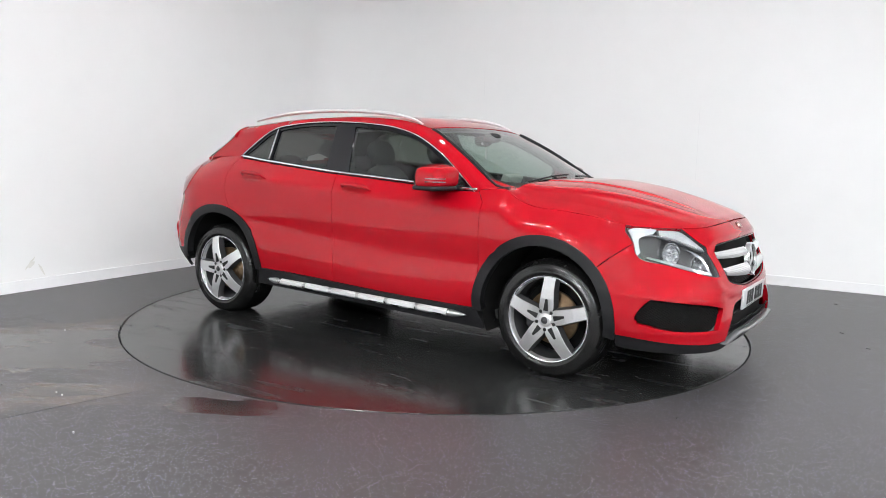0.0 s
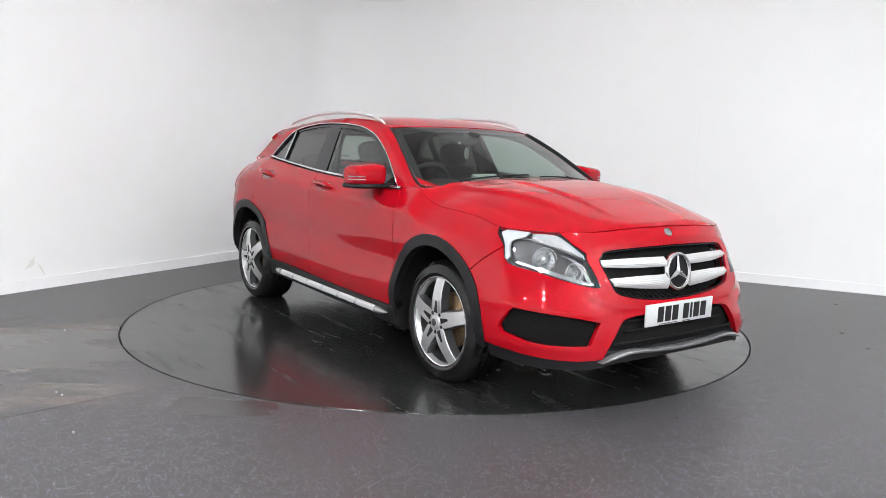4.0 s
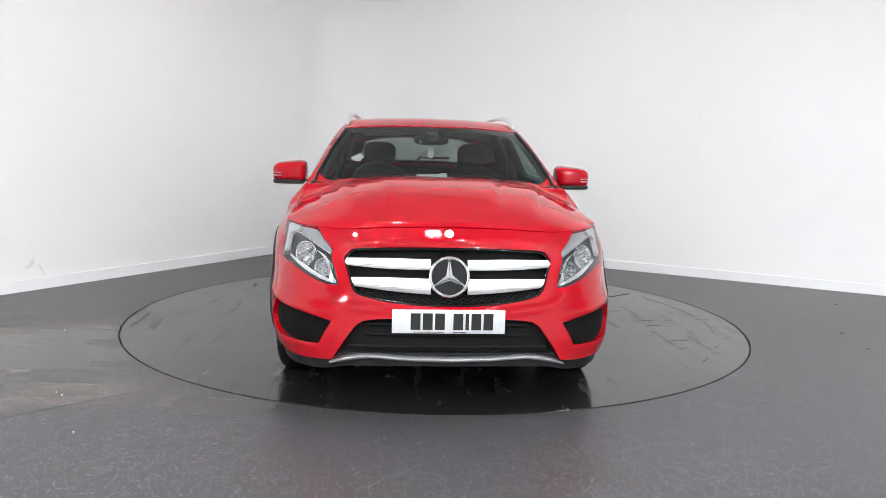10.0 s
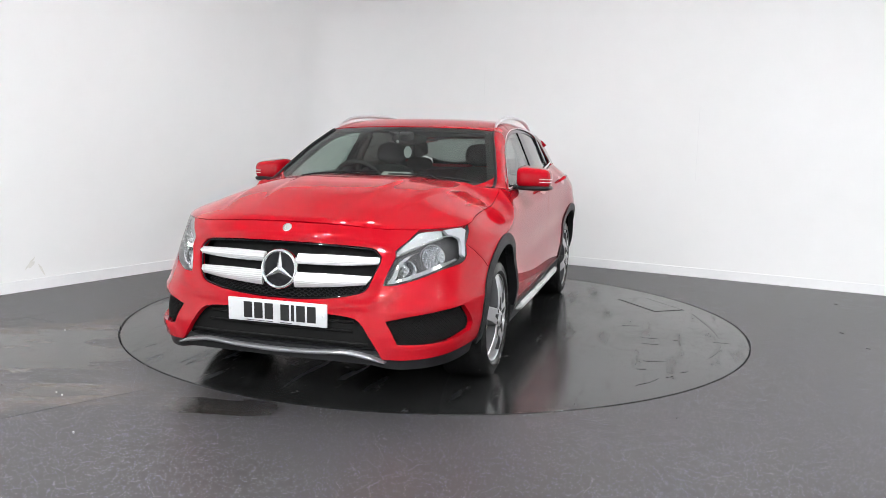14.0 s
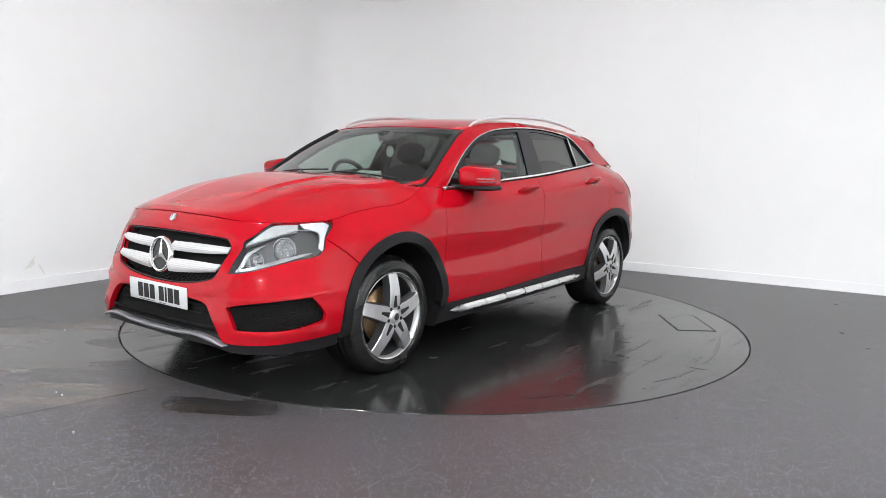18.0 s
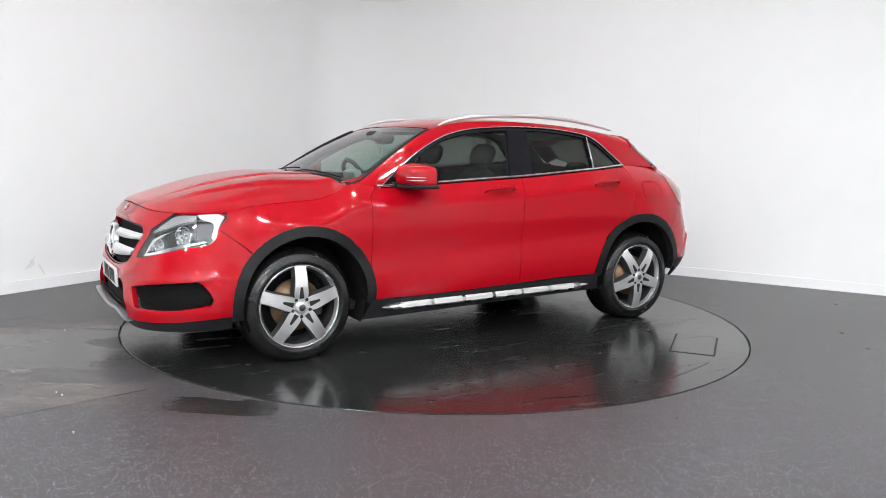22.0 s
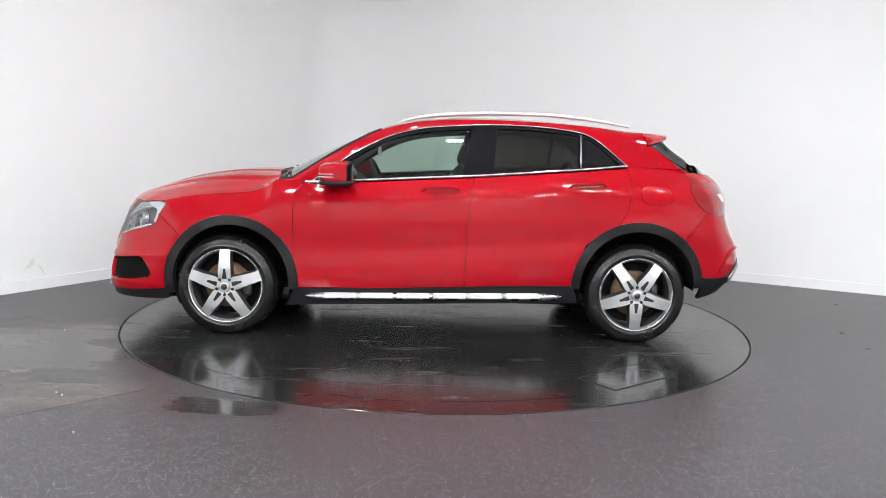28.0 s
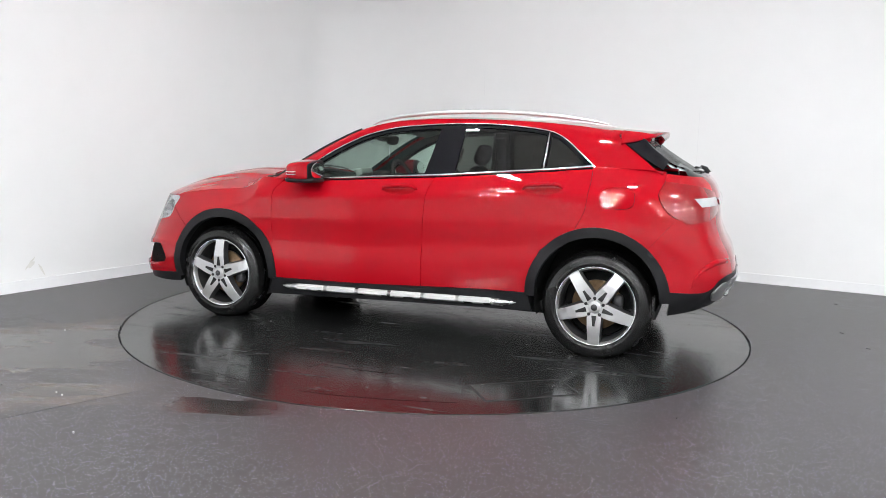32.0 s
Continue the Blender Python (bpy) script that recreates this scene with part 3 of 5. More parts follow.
def build_turntable():
    table = empty("turntable", "round dark turntable set flush in the floor", "turntable")
    bm = bmesh.new()
    lathe(bm, [(0.0001, 0.0), (0.8, 0.0), (1.6, 0.0), (TABLE_R - 0.008, 0.0), (TABLE_R - 0.004, -0.003), (TABLE_R - 0.004, -0.04)], 160, "z")
    bm.normal_update()
    bm.faces.ensure_lookup_table()
    if bm.faces[0].normal.z < 0:
        bmesh.ops.reverse_faces(bm, faces=bm.faces)
    part("deck", bm, TABLE_TOP, table, smooth=False)
    # a rectangular service hatch let into the deck
    hm = pose(-1.08, 1.545, 0.001, 0, 0, 36.7)
    bm = bmesh.new()
    box(bm, (-0.268, -0.141, -0.004), (0.268, 0.141, 0.0), hm)
    hatch = part("hatch_seam", bm, SEAM, table, smooth=False)
    bm = bmesh.new()
    box(bm, (-0.256, -0.129, -0.004), (0.256, 0.129, 0.002), hm, 0.001)
    part("hatch_lid", bm, TABLE_TOP, hatch, smooth=False)
    # rubbed tyre scuffs
    for w, *pts in ((.026, (-.821, 1.882), (-.547, 1.958), (-.221, 2.023), (-.013, 2.039)), (.03, (.152, 2.041), (.354, 2.006), (.549, 1.953)), (.02, (.105, 1.997), (.097, 2.098)),
                    (.018, (-.378, 1.56), (-.035, 1.578), (.096, 1.563)), (.03, (.134, 1.516), (.151, 1.64)), (.035, (.311, 1.534), (.315, 1.643)), (.05, (.761, 1.562), (.739, 1.685)),
                    (.03, (.97, 1.529), (.945, 1.592)), (.014, (1.301, 1.544), (1.207, 1.616), (1.123, 1.659)), (.02, (1.084, 1.699), (1.046, 1.735)), (.024, (.959, 1.776), (.891, 1.824)),
                    (.03, (-.178, 1.373), (-.209, 1.493)), (.02, (.147, 1.733), (.149, 1.77))):
        part("scuff", smear(pts, w, 0.0012), SCUFF, table, smooth=False)
    return table


def smear(pts, width, z):
    """A flat mark along a line, ragged at its edges."""
    rnd = random.Random(int(abs(pts[0][0]) * 1000) + 3)
    line = spline([(*p, z) for p in pts], 0.02)
    bm = bmesh.new()
    rows = []
    for i, p in enumerate(line):
        a, b = line[max(i - 1, 0)], line[min(i + 1, len(line) - 1)]
        d = (b - a).normalized()
        n = Vector((-d.y, d.x, 0)) * width * (0.25 + 0.75 * math.sin(math.pi * (i + 0.4) / (len(line) - 0.2))) * 0.5
        rows.append((bm.verts.new(p + n * rnd.uniform(.6, 1.2)), bm.verts.new(p - n * rnd.uniform(.6, 1.2))))
    for a, b in zip(rows, rows[1:]):
        bm.faces.new((a[0], a[1], b[1], b[0]))
    bm.normal_update()
    for f in bm.faces:
        if f.normal.z < 0:
            f.normal_flip()
    return bm


def build_marks():
    """Pale scratches by the rim, scraps on the floor and smudges low on the wall."""
    for a, b in (((1.69, -1.45), (1.694, -1.49)), ((1.705, -1.44), (1.709, -1.48)), ((1.727, -1.447), (1.735, -1.482))):
        tagged(part("trim", smear((a, b), .008, 0.001), PALE, smooth=False), "pale scratch in the dark vinyl floor", "scratch", kind="structure")
    for x, y, r, mat, what in ((3.47, .78, .012, SEAM, "black"), (2.94, -.33, .010, SEAM, "black"), (2.88, -.78, .010, SEAM, "black"), (1.16, -2.21, .006, SEAM, "black"),
                               (-2.457, -.768, .006, SKIRT, "white"), (-1.88, -2.035, .005, SKIRT, "white"), (-1.831, -2.076, .006, SKIRT, "white"), (-1.545, -2.559, .005, SKIRT, "white")):
        bm = bmesh.new()
        box(bm, (-r, -r * .7, 0), (r, r * .7, .004), bevel=.0015)
        for v in bm.verts:
            v.co.x += v.co.y * .5
        ob = part("scrap", bm, mat, smooth=False)
        ob.matrix_world = pose(x, y, 0.0005, 0, 0, 40 * x)
        tagged(ob, "tiny " + what + " scrap lying on the vinyl floor", "debris", group="scraps on the floor")
    for w, *pts in ((.02, (-4.422, .177), (-4.386, .22), (-4.334, .277)), (.018, (-4.307, .215), (-4.275, .16), (-4.25, .11)), (.03, (-4.39, .19), (-4.34, .24))):
        bm = smear(pts, w, 0.0)
        for v in bm.verts:
            v.co = ROOM @ Vector((0.0008, v.co.x, v.co.y))
        bmesh.ops.recalc_face_normals(bm, faces=bm.faces)
        tagged(part("trim", bm, SMUDGE, smooth=False), "faint grey smudge low on the white wall", "smudge", kind="structure")


def build_lights():
    """A grid of small oblong LED floods under the dark roof; those at the back and the far side hang lower on long brackets."""
    for ix in range(5):
        for iy in range(5):
            low = iy > 2 or ix > 3
            drop = 1.35 if low else 0.06
            lamp = empty("ceiling_light", "oblong white LED flood hung low on a bracket, lit" if low else "oblong white LED flood under the ceiling, lit", "ceiling light",
                         ROOM @ pose(2.9 + 2.05 * ix, -3.7 - 2.05 * iy, ROOM_H - drop, 0, 0, 29.8), group="ceiling floods")
            bm = bmesh.new()
            box(bm, (-0.11, -0.045, -0.012), (0.11, 0.045, 0.0))
            part("diffuser", bm, LED_LOW if low else LED, lamp, smooth=False)
            bm = bmesh.new()
            box(bm, (-0.13, -0.065, -0.004), (0.13, 0.065, 0.05), bevel=0.01)
            part("housing", bm, SKIRT, lamp)
            bm = bmesh.new()
            box(bm, (-0.02, -0.02, 0.05), (0.02, 0.02, drop + 0.01))
            part("bracket", bm, SKIRT, lamp, smooth=False)


def build_ring():
    """A slim ring that hangs from the ceiling on rods."""
    ring = empty("ceiling_ring", "slim pale ring hung from the ceiling on rods", "ring", Matrix.Translation((-0.87, 2.9, 3.02)))
    bm = bmesh.new()
    lathe(bm, [(0.892, 0.0), (0.9, 0.0), (0.9, 0.016), (0.892, 0.016), (0.892, 0.0)], 90, "z")
    bmesh.ops.recalc_face_normals(bm, faces=bm.faces)
    part("band", bm, JOINT, ring, smooth=False)
    for k in range(4):
        a = radians(45 + 90 * k)
        bm = bmesh.new()
        lathe(bm, [(0.003, 0.016), (0.003, ROOM_H - 3.02)], 8, "z", Matrix.Translation((0.896 * math.cos(a), 0.896 * math.sin(a), 0)))
        part("rod", bm, JOINT, ring)


def build_seams():
    """Dark weld lines in the vinyl."""
    for pts in (((-3.3, -1.02), (-3.0, -.57), (-2.9, -.42)), ((-2.9, -.42), (-2.62, -.55)), ((-2.9, -.42), (-2.78, -.23)), ((-1.94, -2.42), (-1.72, -2.2), (-1.46, -1.96))):
        bm = bmesh.new()
        for p, q in zip(pts, pts[1:]):
            d = (Vector((*q, 0)) - Vector((*p, 0)))
            n = Vector((-d.y, d.x, 0)).normalized() * 0.0025
            a, b = Vector((*p, 0.0015)), Vector((*q, 0.0015))
            bm.faces.new([bm.verts.new(v) for v in (a - n, b - n, b + n, a + n)])
        bm.normal_update()
        for f in bm.faces:
            if f.normal.z < 0:
                f.normal_flip()
        tagged(part("trim", bm, SCUFF, smooth=False), "dark weld seam in the vinyl floor", "seam", kind="structure")


build_room()
build_ring()
build_seams()
build_marks()
turntable = build_turntable()
build_lights()

# ---------------- the car ----------------
car = empty("car", "glossy red crossover car with silver roof rails, black lower cladding", "car")
AF, RF = (1.31, 0.36), 0.43
AR, RR = (-1.35, 0.375), 0.43
dlo_up = [(.84, .99), (.718, 1.082), (.557, 1.197), (.412, 1.279), (.264, 1.343), (.076, 1.388), (-.114, 1.408), (-.304, 1.419),
          (-.495, 1.422), (-.686, 1.416), (-.877, 1.398), (-1.01, 1.373), (-1.10, 1.325), (-1.19, 1.25), (-1.285, 1.166)]


def arch(c, r, a0, a1, n=9):
    return [(c[0] + r * math.cos(radians(a0 + (a1 - a0) * i / n)), c[1] + r * math.sin(radians(a0 + (a1 - a0) * i / n))) for i in range(n + 1)]


def belt(x0, x1, d=0.0, n=8):
    return [(x0 + (x1 - x0) * i / n, top_z(x0 + (x1 - x0) * i / n) + d) for i in range(n + 1)]


edge_v = curve([-1.6, .2, .35, .65, .95, 1.1], [.72, .72, .735, .835, .935, .965])


def roof_edge(x0, x1, n=14):
    xs = [x0 + (x1 - x0) * i / n for i in range(n + 1)]
    return [(x, edge_v(x) * top_y(x)) for x in xs]


def roof_edge_side(x0, x1, n=14):
    return [(x, roof_at(x, y)) for x, y in roof_edge(x0, x1, n)]


def mirror(seg):
    return [(x, -y) for x, y in reversed(seg)]


def opposite(seg):
    return [(-u, z) for u, z in reversed(seg)]


def both(segs):
    """A half outline closed by its mirror image across u = 0."""
    return [*segs, *[opposite(sg) for sg in reversed(segs)]]


def shell_out(u, z, d):
    """A point d metres off the body's surface."""
    e = 0.004
    p = shell(u, z)
    n = (shell(u + e, z) - shell(u - e, z)).cross(shell(u, z + e) - shell(u, z - e)).normalized()
    return p + d * outward(p, n)


def lattice(outline, surface, spacing, thick, sign=1, slope=0.6):
    """Crossed thin rods within an outline: a diamond mesh."""
    bm = bmesh.new()
    us_, zs = [p.x for p in outline], [p.y for p in outline]
    lo, hi = Vector((min(us_), min(zs))), Vector((max(us_), max(zs)))
    for way in (1, -1):
        k = slope * way
        span = (hi.x - lo.x) * abs(k) + (hi.y - lo.y)
        for i in range(int(span / spacing) + 1):
            c = lo.y - ((hi.x - lo.x) * k if k > 0 else 0) + i * spacing
            n = max(2, int((hi.x - lo.x) / 0.012))
            q = np.array([(lo.x + (hi.x - lo.x) * j / n, c + k * (hi.x - lo.x) * j / n) for j in range(n + 1)])
            ins = inside_all([outline], q)
            run = []
            for p, ok in list(zip(q, ins)) + [(None, False)]:
                if ok:
                    run.append(surface(p[0], p[1]))
                else:
                    if len(run) > 1:
                        run = [run[0], *run[2:-1:3], run[-1]]
                        tube(bm, [(v.x, v.y * sign, v.z) for v in run], thick, 4, caps=False)
                    run = []
    return bm


def dome(bm, c, r, ax, n=2.4, seg=20, rings=12, m=None):
    """A rounded block: a superellipsoid of half sizes r."""
    def pw(v, e):
        return math.copysign(abs(v) ** e, v)
    grid = []
    for i in range(rings + 1):
        a = -math.pi / 2 + math.pi * i / rings
        row = []
        for j in range(seg):
            b = 2 * math.pi * j / seg
            p = Vector((r[0] * pw(math.cos(a), 2 / n) * pw(math.cos(b), 2 / n), r[1] * pw(math.cos(a), 2 / n) * pw(math.sin(b), 2 / n), r[2] * pw(math.sin(a), 2 / n)))
            p = p + Vector(c)
            row.append(bm.verts.new(m @ p if m is not None else p))
        grid.append(row)
    for i in range(rings):
        for j in range(seg):
            bm.faces.new((grid[i][j], grid[i][(j + 1) % seg], grid[i + 1][(j + 1) % seg], grid[i + 1][j]))
    bmesh.ops.remove_doubles(bm, verts=bm.verts, dist=1e-5)
    bmesh.ops.recalc_face_normals(bm, faces=bm.faces)


def build_sides():
    for s in (1, -1):
        fender = loop(S((.906, .507), (.906, .95)), S((.906, .95), (.862, 1.0), (.855, 1.018)), S(*belt(.855, .985, 0.0, 3)), TOP_LINE[:7],
                      S((1.75, .877), (1.752, .845), (1.80, .785)), S((1.80, .785), (1.63, .645)), S(*arch(AF, RF, 42, 160)))
        part("front_fender", patch(fender, shell, sign=s, step=.03), RED, car)
        door = loop(S((.906, .507), (.906, .95)), S((.906, .95), (.862, 1.0), (.850, 1.008)), S(*belt(.845, -.27, -.012)),
                    S((-.27, 1.067), (-.238, .944), (-.222, .649), (-.217, .357)), S((-.217, .357), (.3, .338), (.878, .33)), S(*arch(AF, RF, 184, 160, 3)))
        fd = part("front_door", patch(door, shell, sign=s, step=.03), RED, car)
        door = loop(S((-.27, 1.067), (-.238, .944), (-.222, .649), (-.217, .357)), S((-.217, .357), (-.6, .372), (-.92, .375)), S(*arch(AR, RR, 0, 71)),
                    S((-1.21, .782), (-1.265, .9), (-1.278, 1.0), (-1.28, 1.15)), S(*belt(-1.28, -.27, -.012)))
        rd = part("rear_door", patch(door, shell, sign=s, step=.03), RED, car)
        for d, x0, x1, z0, z1 in ((fd, .075, -.168, .978, .990), (rd, -.875, -1.122, 1.018, 1.034)):
            bm = bmesh.new()
            pts = []
            for i in range(11):
                f = i / 10
                lift = 0.046 * min(1, math.sin(math.pi * f) * 2.6) - 0.006
                p = shell_out(us(x0 + (x1 - x0) * f, z0), z0 + (z1 - z0) * f, lift)
                pts.append((p.x, s * p.y, p.z))
            tube(bm, pts, [.007, .013, .0165, .0175, .018, .018, .018, .0175, .0165, .014, .008], 12, .8)
            h = part("door_handle", bm, RED, d)
            # the cup is a flat patch; its darker red paints the hollow's shade
            cup = loop(S(*[((x0 + x1) / 2 + .115 * math.cos(a), (z0 + z1) / 2 - .004 + .033 * math.sin(a)) for a in (2 * math.pi * k / 18 for k in range(19))]), step=.02)
            part("handle_cup", patch(cup, shell, sign=s, step=.02, offset=.0015, lip=0), material_cache("cup_shade_red"), d)
        quarter = loop(S((-1.21, .782), (-1.265, .9), (-1.278, 1.0), (-1.28, 1.16)), S(*belt(-1.28, -1.71, 0.0)),
                       S((-1.71, 1.14), (-1.709, 1.089), (-1.681, 1.014), (-1.734, .919), (-1.80, .875)), S((-1.80, .875), (-1.64, .69)), S(*arch(AR, RR, 132, 71)))
        frame_loop = loop([(1.02, top_z(1.02)), (.93, top_z(.93)), (.855, top_z(.855)), (.84, .99)], dlo_up, belt(-1.285, -1.70, 0.0), [(-1.70, top_z(-1.70)), (-1.69, 1.125), (-1.57, 1.219), (-1.436, 1.32)],
                          [(-1.436, 1.32), (-1.41, 1.36), (-1.42, roof_at(-1.42, edge_v(-1.42) * top_y(-1.42)))], roof_edge_side(-1.42, 1.02))
        cap = loop(S(*[(-1.452 + .10 * math.copysign(abs(math.cos(a)) ** .6, math.cos(a)), .985 + .062 * math.copysign(abs(math.sin(a)) ** .6, math.sin(a)))
                       for a in (2 * math.pi * k / 28 for k in range(28))]), step=.02)
        holes = [cap] if s > 0 else []
        bm = patch(quarter, shell, holes=holes, sign=s, gap=0.0012, step=.03)
        patch(frame_loop, flank, sign=s, gap=0.0, lip=.004, bm=bm, step=.03)
        rows = []
        for i in range(23):
            x = -1.285 - .42 * i / 22
            p, q = shell(us(x, top_z(x) - .002), top_z(x) - .002), flank(x, top_z(x) + .002)
            rows.append([bm.verts.new((v.x, s * v.y, v.z)) for v in (p, q)])
        for a, b in zip(rows, rows[1:]):
            f = bm.faces.new((a[0], a[1], b[1], b[0]))
            f.normal_update()
            if f.normal.y * s + f.normal.z < 0:
                f.normal_flip()
        sf = part("side_frame", bm, RED, car)
        if s > 0:
            part("fuel_flap", patch(cap, shell, sign=s, gap=.002, step=.03), RED, car)
        part("quarter_lining", patch(quarter, shell, sign=s, gap=0.0, offset=-.03, lip=0, step=.08), TRIM, car)
        part("pillar_trim", patch(frame_loop, flank, sign=s, gap=0.0, offset=-.03, lip=0, step=.06), TRIM, car)
        # window band
        panes = {
            "front_window": loop([(.735, 1.035), (.735, 1.052), (.557, 1.168), (.412, 1.252), (.264, 1.318), (.076, 1.362), (-.114, 1.382), (-.25, 1.39)],
                                 [(-.25, 1.39), (-.188, 1.092)], belt(-.188, .735, .012)),
            "rear_window": loop([(-.392, 1.10), (-.42, 1.396)], [(-.42, 1.396), (-.55, 1.398), (-.686, 1.392), (-.877, 1.374), (-.965, 1.358)],
                                [(-.965, 1.358), (-.955, 1.147)], belt(-.955, -.392, .012)),
            "quarter_window": loop([(-.985, 1.15), (-.995, 1.352)], [(-.995, 1.352), (-1.04, 1.337), (-1.10, 1.295), (-1.18, 1.225), (-1.245, 1.174)],
                                   belt(-1.245, -.985, .012)),
        }
        dlo = loop(dlo_up, belt(-1.285, .84, -.008))
        part("window_frame", patch(dlo, flank, holes=list(panes.values()), sign=s, gap=0.0, lip=0.03, offset=-0.006, step=.03), GLOSS_BLACK, car)
        k = np.linalg.solve([(1, -.985, 1.15), (1, -.995, 1.352), (1, -1.245, 1.174)], [glass_y(-.985, 1.15), glass_y(-.995, 1.352), glass_y(-1.245, 1.174)])
        for name, o in panes.items():
            sheet = (lambda x, z, k=k: Vector((x, k[0] + k[1] * x + k[2] * z, z))) if name == "quarter_window" else flank
            part(name, patch(o, sheet, sign=s, gap=-0.004, lip=0.004, offset=-0.012, step=0.06), GLASS if name == "front_window" else GLASS_DARK, car,
                 "clear side window" if name == "front_window" else "dark privacy glass")
        # bright trims along the windows
        for line, r, d in (([(.84, .992), (.80, 1.005)] + belt(.76, -1.24, .002, 16) + [(-1.285, 1.168)], .0085, .006), (dlo_up, .004, .002)):
            bm = bmesh.new()
            pts = []
            for q in spline([(*p, 0) for p in line], .04):
                p = flank(q.x, max(q.y, top_z(q.x) + .001))
                pts.append((p.x, s * (p.y + d), p.z if r > .005 else q.y))
            tube(bm, pts, r, 8)
            part("window_trim", bm, CHROME, car, "bright chrome window trim")
        bm = bmesh.new()
        tube(bm, [(x, s * (glass_y(x, z) + .001), z) for x, z in ((-.972, 1.15), (-.978, 1.25), (-.981, 1.366))], .007, 6)
        part("window_bar", bm, CHROME, car)
        # arch cladding and wheel wells
        for c, r, a0, a1 in ((AF, RF, -12, 186), (AR, RR, -2, 179)):
            ring = loop(S(*arch(c, r + .006, a0, a1, 24)), S(*arch(c, r - .054, a1, a0, 24)))
            part("arch_cladding", patch(ring, shell, sign=s, gap=0, lip=0.05, offset=0.008, step=0.03), BLACK_PLASTIC, car)
            bm = bmesh.new()
            mm = Matrix.Translation((c[0], 0, c[1]))
            lo, hi = (-25, 205) if c is AF else (-20, 182)
            lathe(bm, [(r - .05, s * .5), (r - .05, s * .86)], 40, m=mm, a0=lo, a1=hi)
            lathe(bm, [(r - .05, s * .5), (.01, s * .5)], 40, m=mm, a0=lo, a1=hi)
            part("wheel_well", bm, DARK, car)
        sill = loop(S((.89, .33), (.3, .338), (-.217, .357), (-.6, .372), (-.93, .377)), S((-.93, .377), (-.96, .265)), S((-.96, .265), (0, .24), (.95, .212)), S((.95, .212), (.90, .33)))
        part("sill_cladding", patch(sill, shell, sign=s, gap=0, lip=0.12, offset=0.012), BLACK_PLASTIC, car)
        # running board: a bright rail with lighter pads on its tread
        bm = bmesh.new()
        secs = []
        n = 40
        for i in range(n + 1):
            f = i / n
            x = .83 - 1.69 * f
            z = .278 + .028 * f
            w = min(1.0, min(f, 1 - f) / .05) ** .7 if 0 < f < 1 else 0.02
            yo = half_width(x, z) + .012
            secs.append([bm.verts.new((x, s * (yo + a), z + b * w)) for a, b in ((0, .018), (.012 * w, .020), (.028 * w, .009), (.028 * w, -.013), (.012 * w, -.024), (0, -.022))])
        for a, b in zip(secs, secs[1:]):
            for k in range(5):
                bm.faces.new((a[k], a[k + 1], b[k + 1], b[k]))
        bmesh.ops.recalc_face_normals(bm, faces=bm.faces)
        step_rail = part("running_board", bm, SATIN, car, "silver running board rail")
        for k in range(6):
            f0 = .075 + .141 * k
            bm = bmesh.new()
            pads = []
            for f in (f0, f0 + .004, f0 + .122, f0 + .126):
                x, z = .83 - 1.69 * f, .278 + .028 * f
                yo = half_width(x, z) + .012
                d = .0035 if f0 < f < f0 + .125 else 0.0
                pads.append([bm.verts.new((x, s * (yo + a + d * .7), z + b + d * .6)) for a, b in ((.006, .0185), (.012, .020), (.028, .009), (.028, -.013))])
            for a, b in zip(pads, pads[1:]):
                for j in range(3):
                    bm.faces.new((a[j], a[j + 1], b[j + 1], b[j]))
            bmesh.ops.recalc_face_normals(bm, faces=bm.faces)
            part("tread_pad", bm, material_cache("pad"), step_rail, smooth=False)
        # roof rail with its feet
        rail = [(.275, 1.408), (.23, 1.430), (.078, 1.466), (-.112, 1.486), (-.302, 1.497), (-.492, 1.501), (-.683, 1.500), (-.874, 1.491), (-1.066, 1.473), (-1.259, 1.444), (-1.33, 1.430)]
        bm = bmesh.new()
        pts = [Vector((q.x, s * (edge_v(q.x) * top_y(q.x) + .004), q.y)) for q in spline([(*p, 0) for p in rail], .05)]
        m = len(pts)
        tube(bm, pts, [.008 + .010 * min(1, min(i, m - 1 - i) / 5) for i in range(m)], 12, .75)
        rl = part("roof_rail", bm, RAIL, car, "polished aluminium roof rail")
        # door mirror
        bm = bmesh.new()
        dome(bm, (0, 0, 0), (.110, .106, .070), None, 4.4, 40, 24)
        for v in bm.verts:
            v.co.z += .012 * (v.co.y / .098) * -1 if v.co.z > 0 else 0
            if v.co.x < -.09:
                v.co.x = -.09
            v.co.x *= 1.0 - .12 * (v.co.y / .098)
            v.co.z *= 1.0 - .18 * max(0.0, v.co.x / .112)
        bmesh.ops.transform(bm, matrix=Matrix.Translation((.622, s * .925, 1.084)) @ Matrix.Diagonal((1, s, 1, 1)), verts=bm.verts)
        bmesh.ops.recalc_face_normals(bm, faces=bm.faces)
        bm.normal_update()
        for f in bm.faces:
            f.material_index = 1 if f.normal.x < -.6 or f.calc_center_median().x < .548 else 0
        mir = part("door_mirror", bm, (RED, BLACK_PLASTIC), car)
        bm = bmesh.new()
        dome(bm, (.618, s * .925, 1.022), (.114, .109, .017), None, 4, 32, 8)
        part("mirror_lip", bm, BLACK_PLASTIC, mir)
        bm = bmesh.new()
        tube(bm, [(.63, s * .85, 1.028), (.67, s * .81, 1.024), (.72, s * .775, 1.025)], [.03, .026, .03], 10, .55)
        part("mirror_arm", bm, BLACK_PLASTIC, mir)
        bm = bmesh.new()
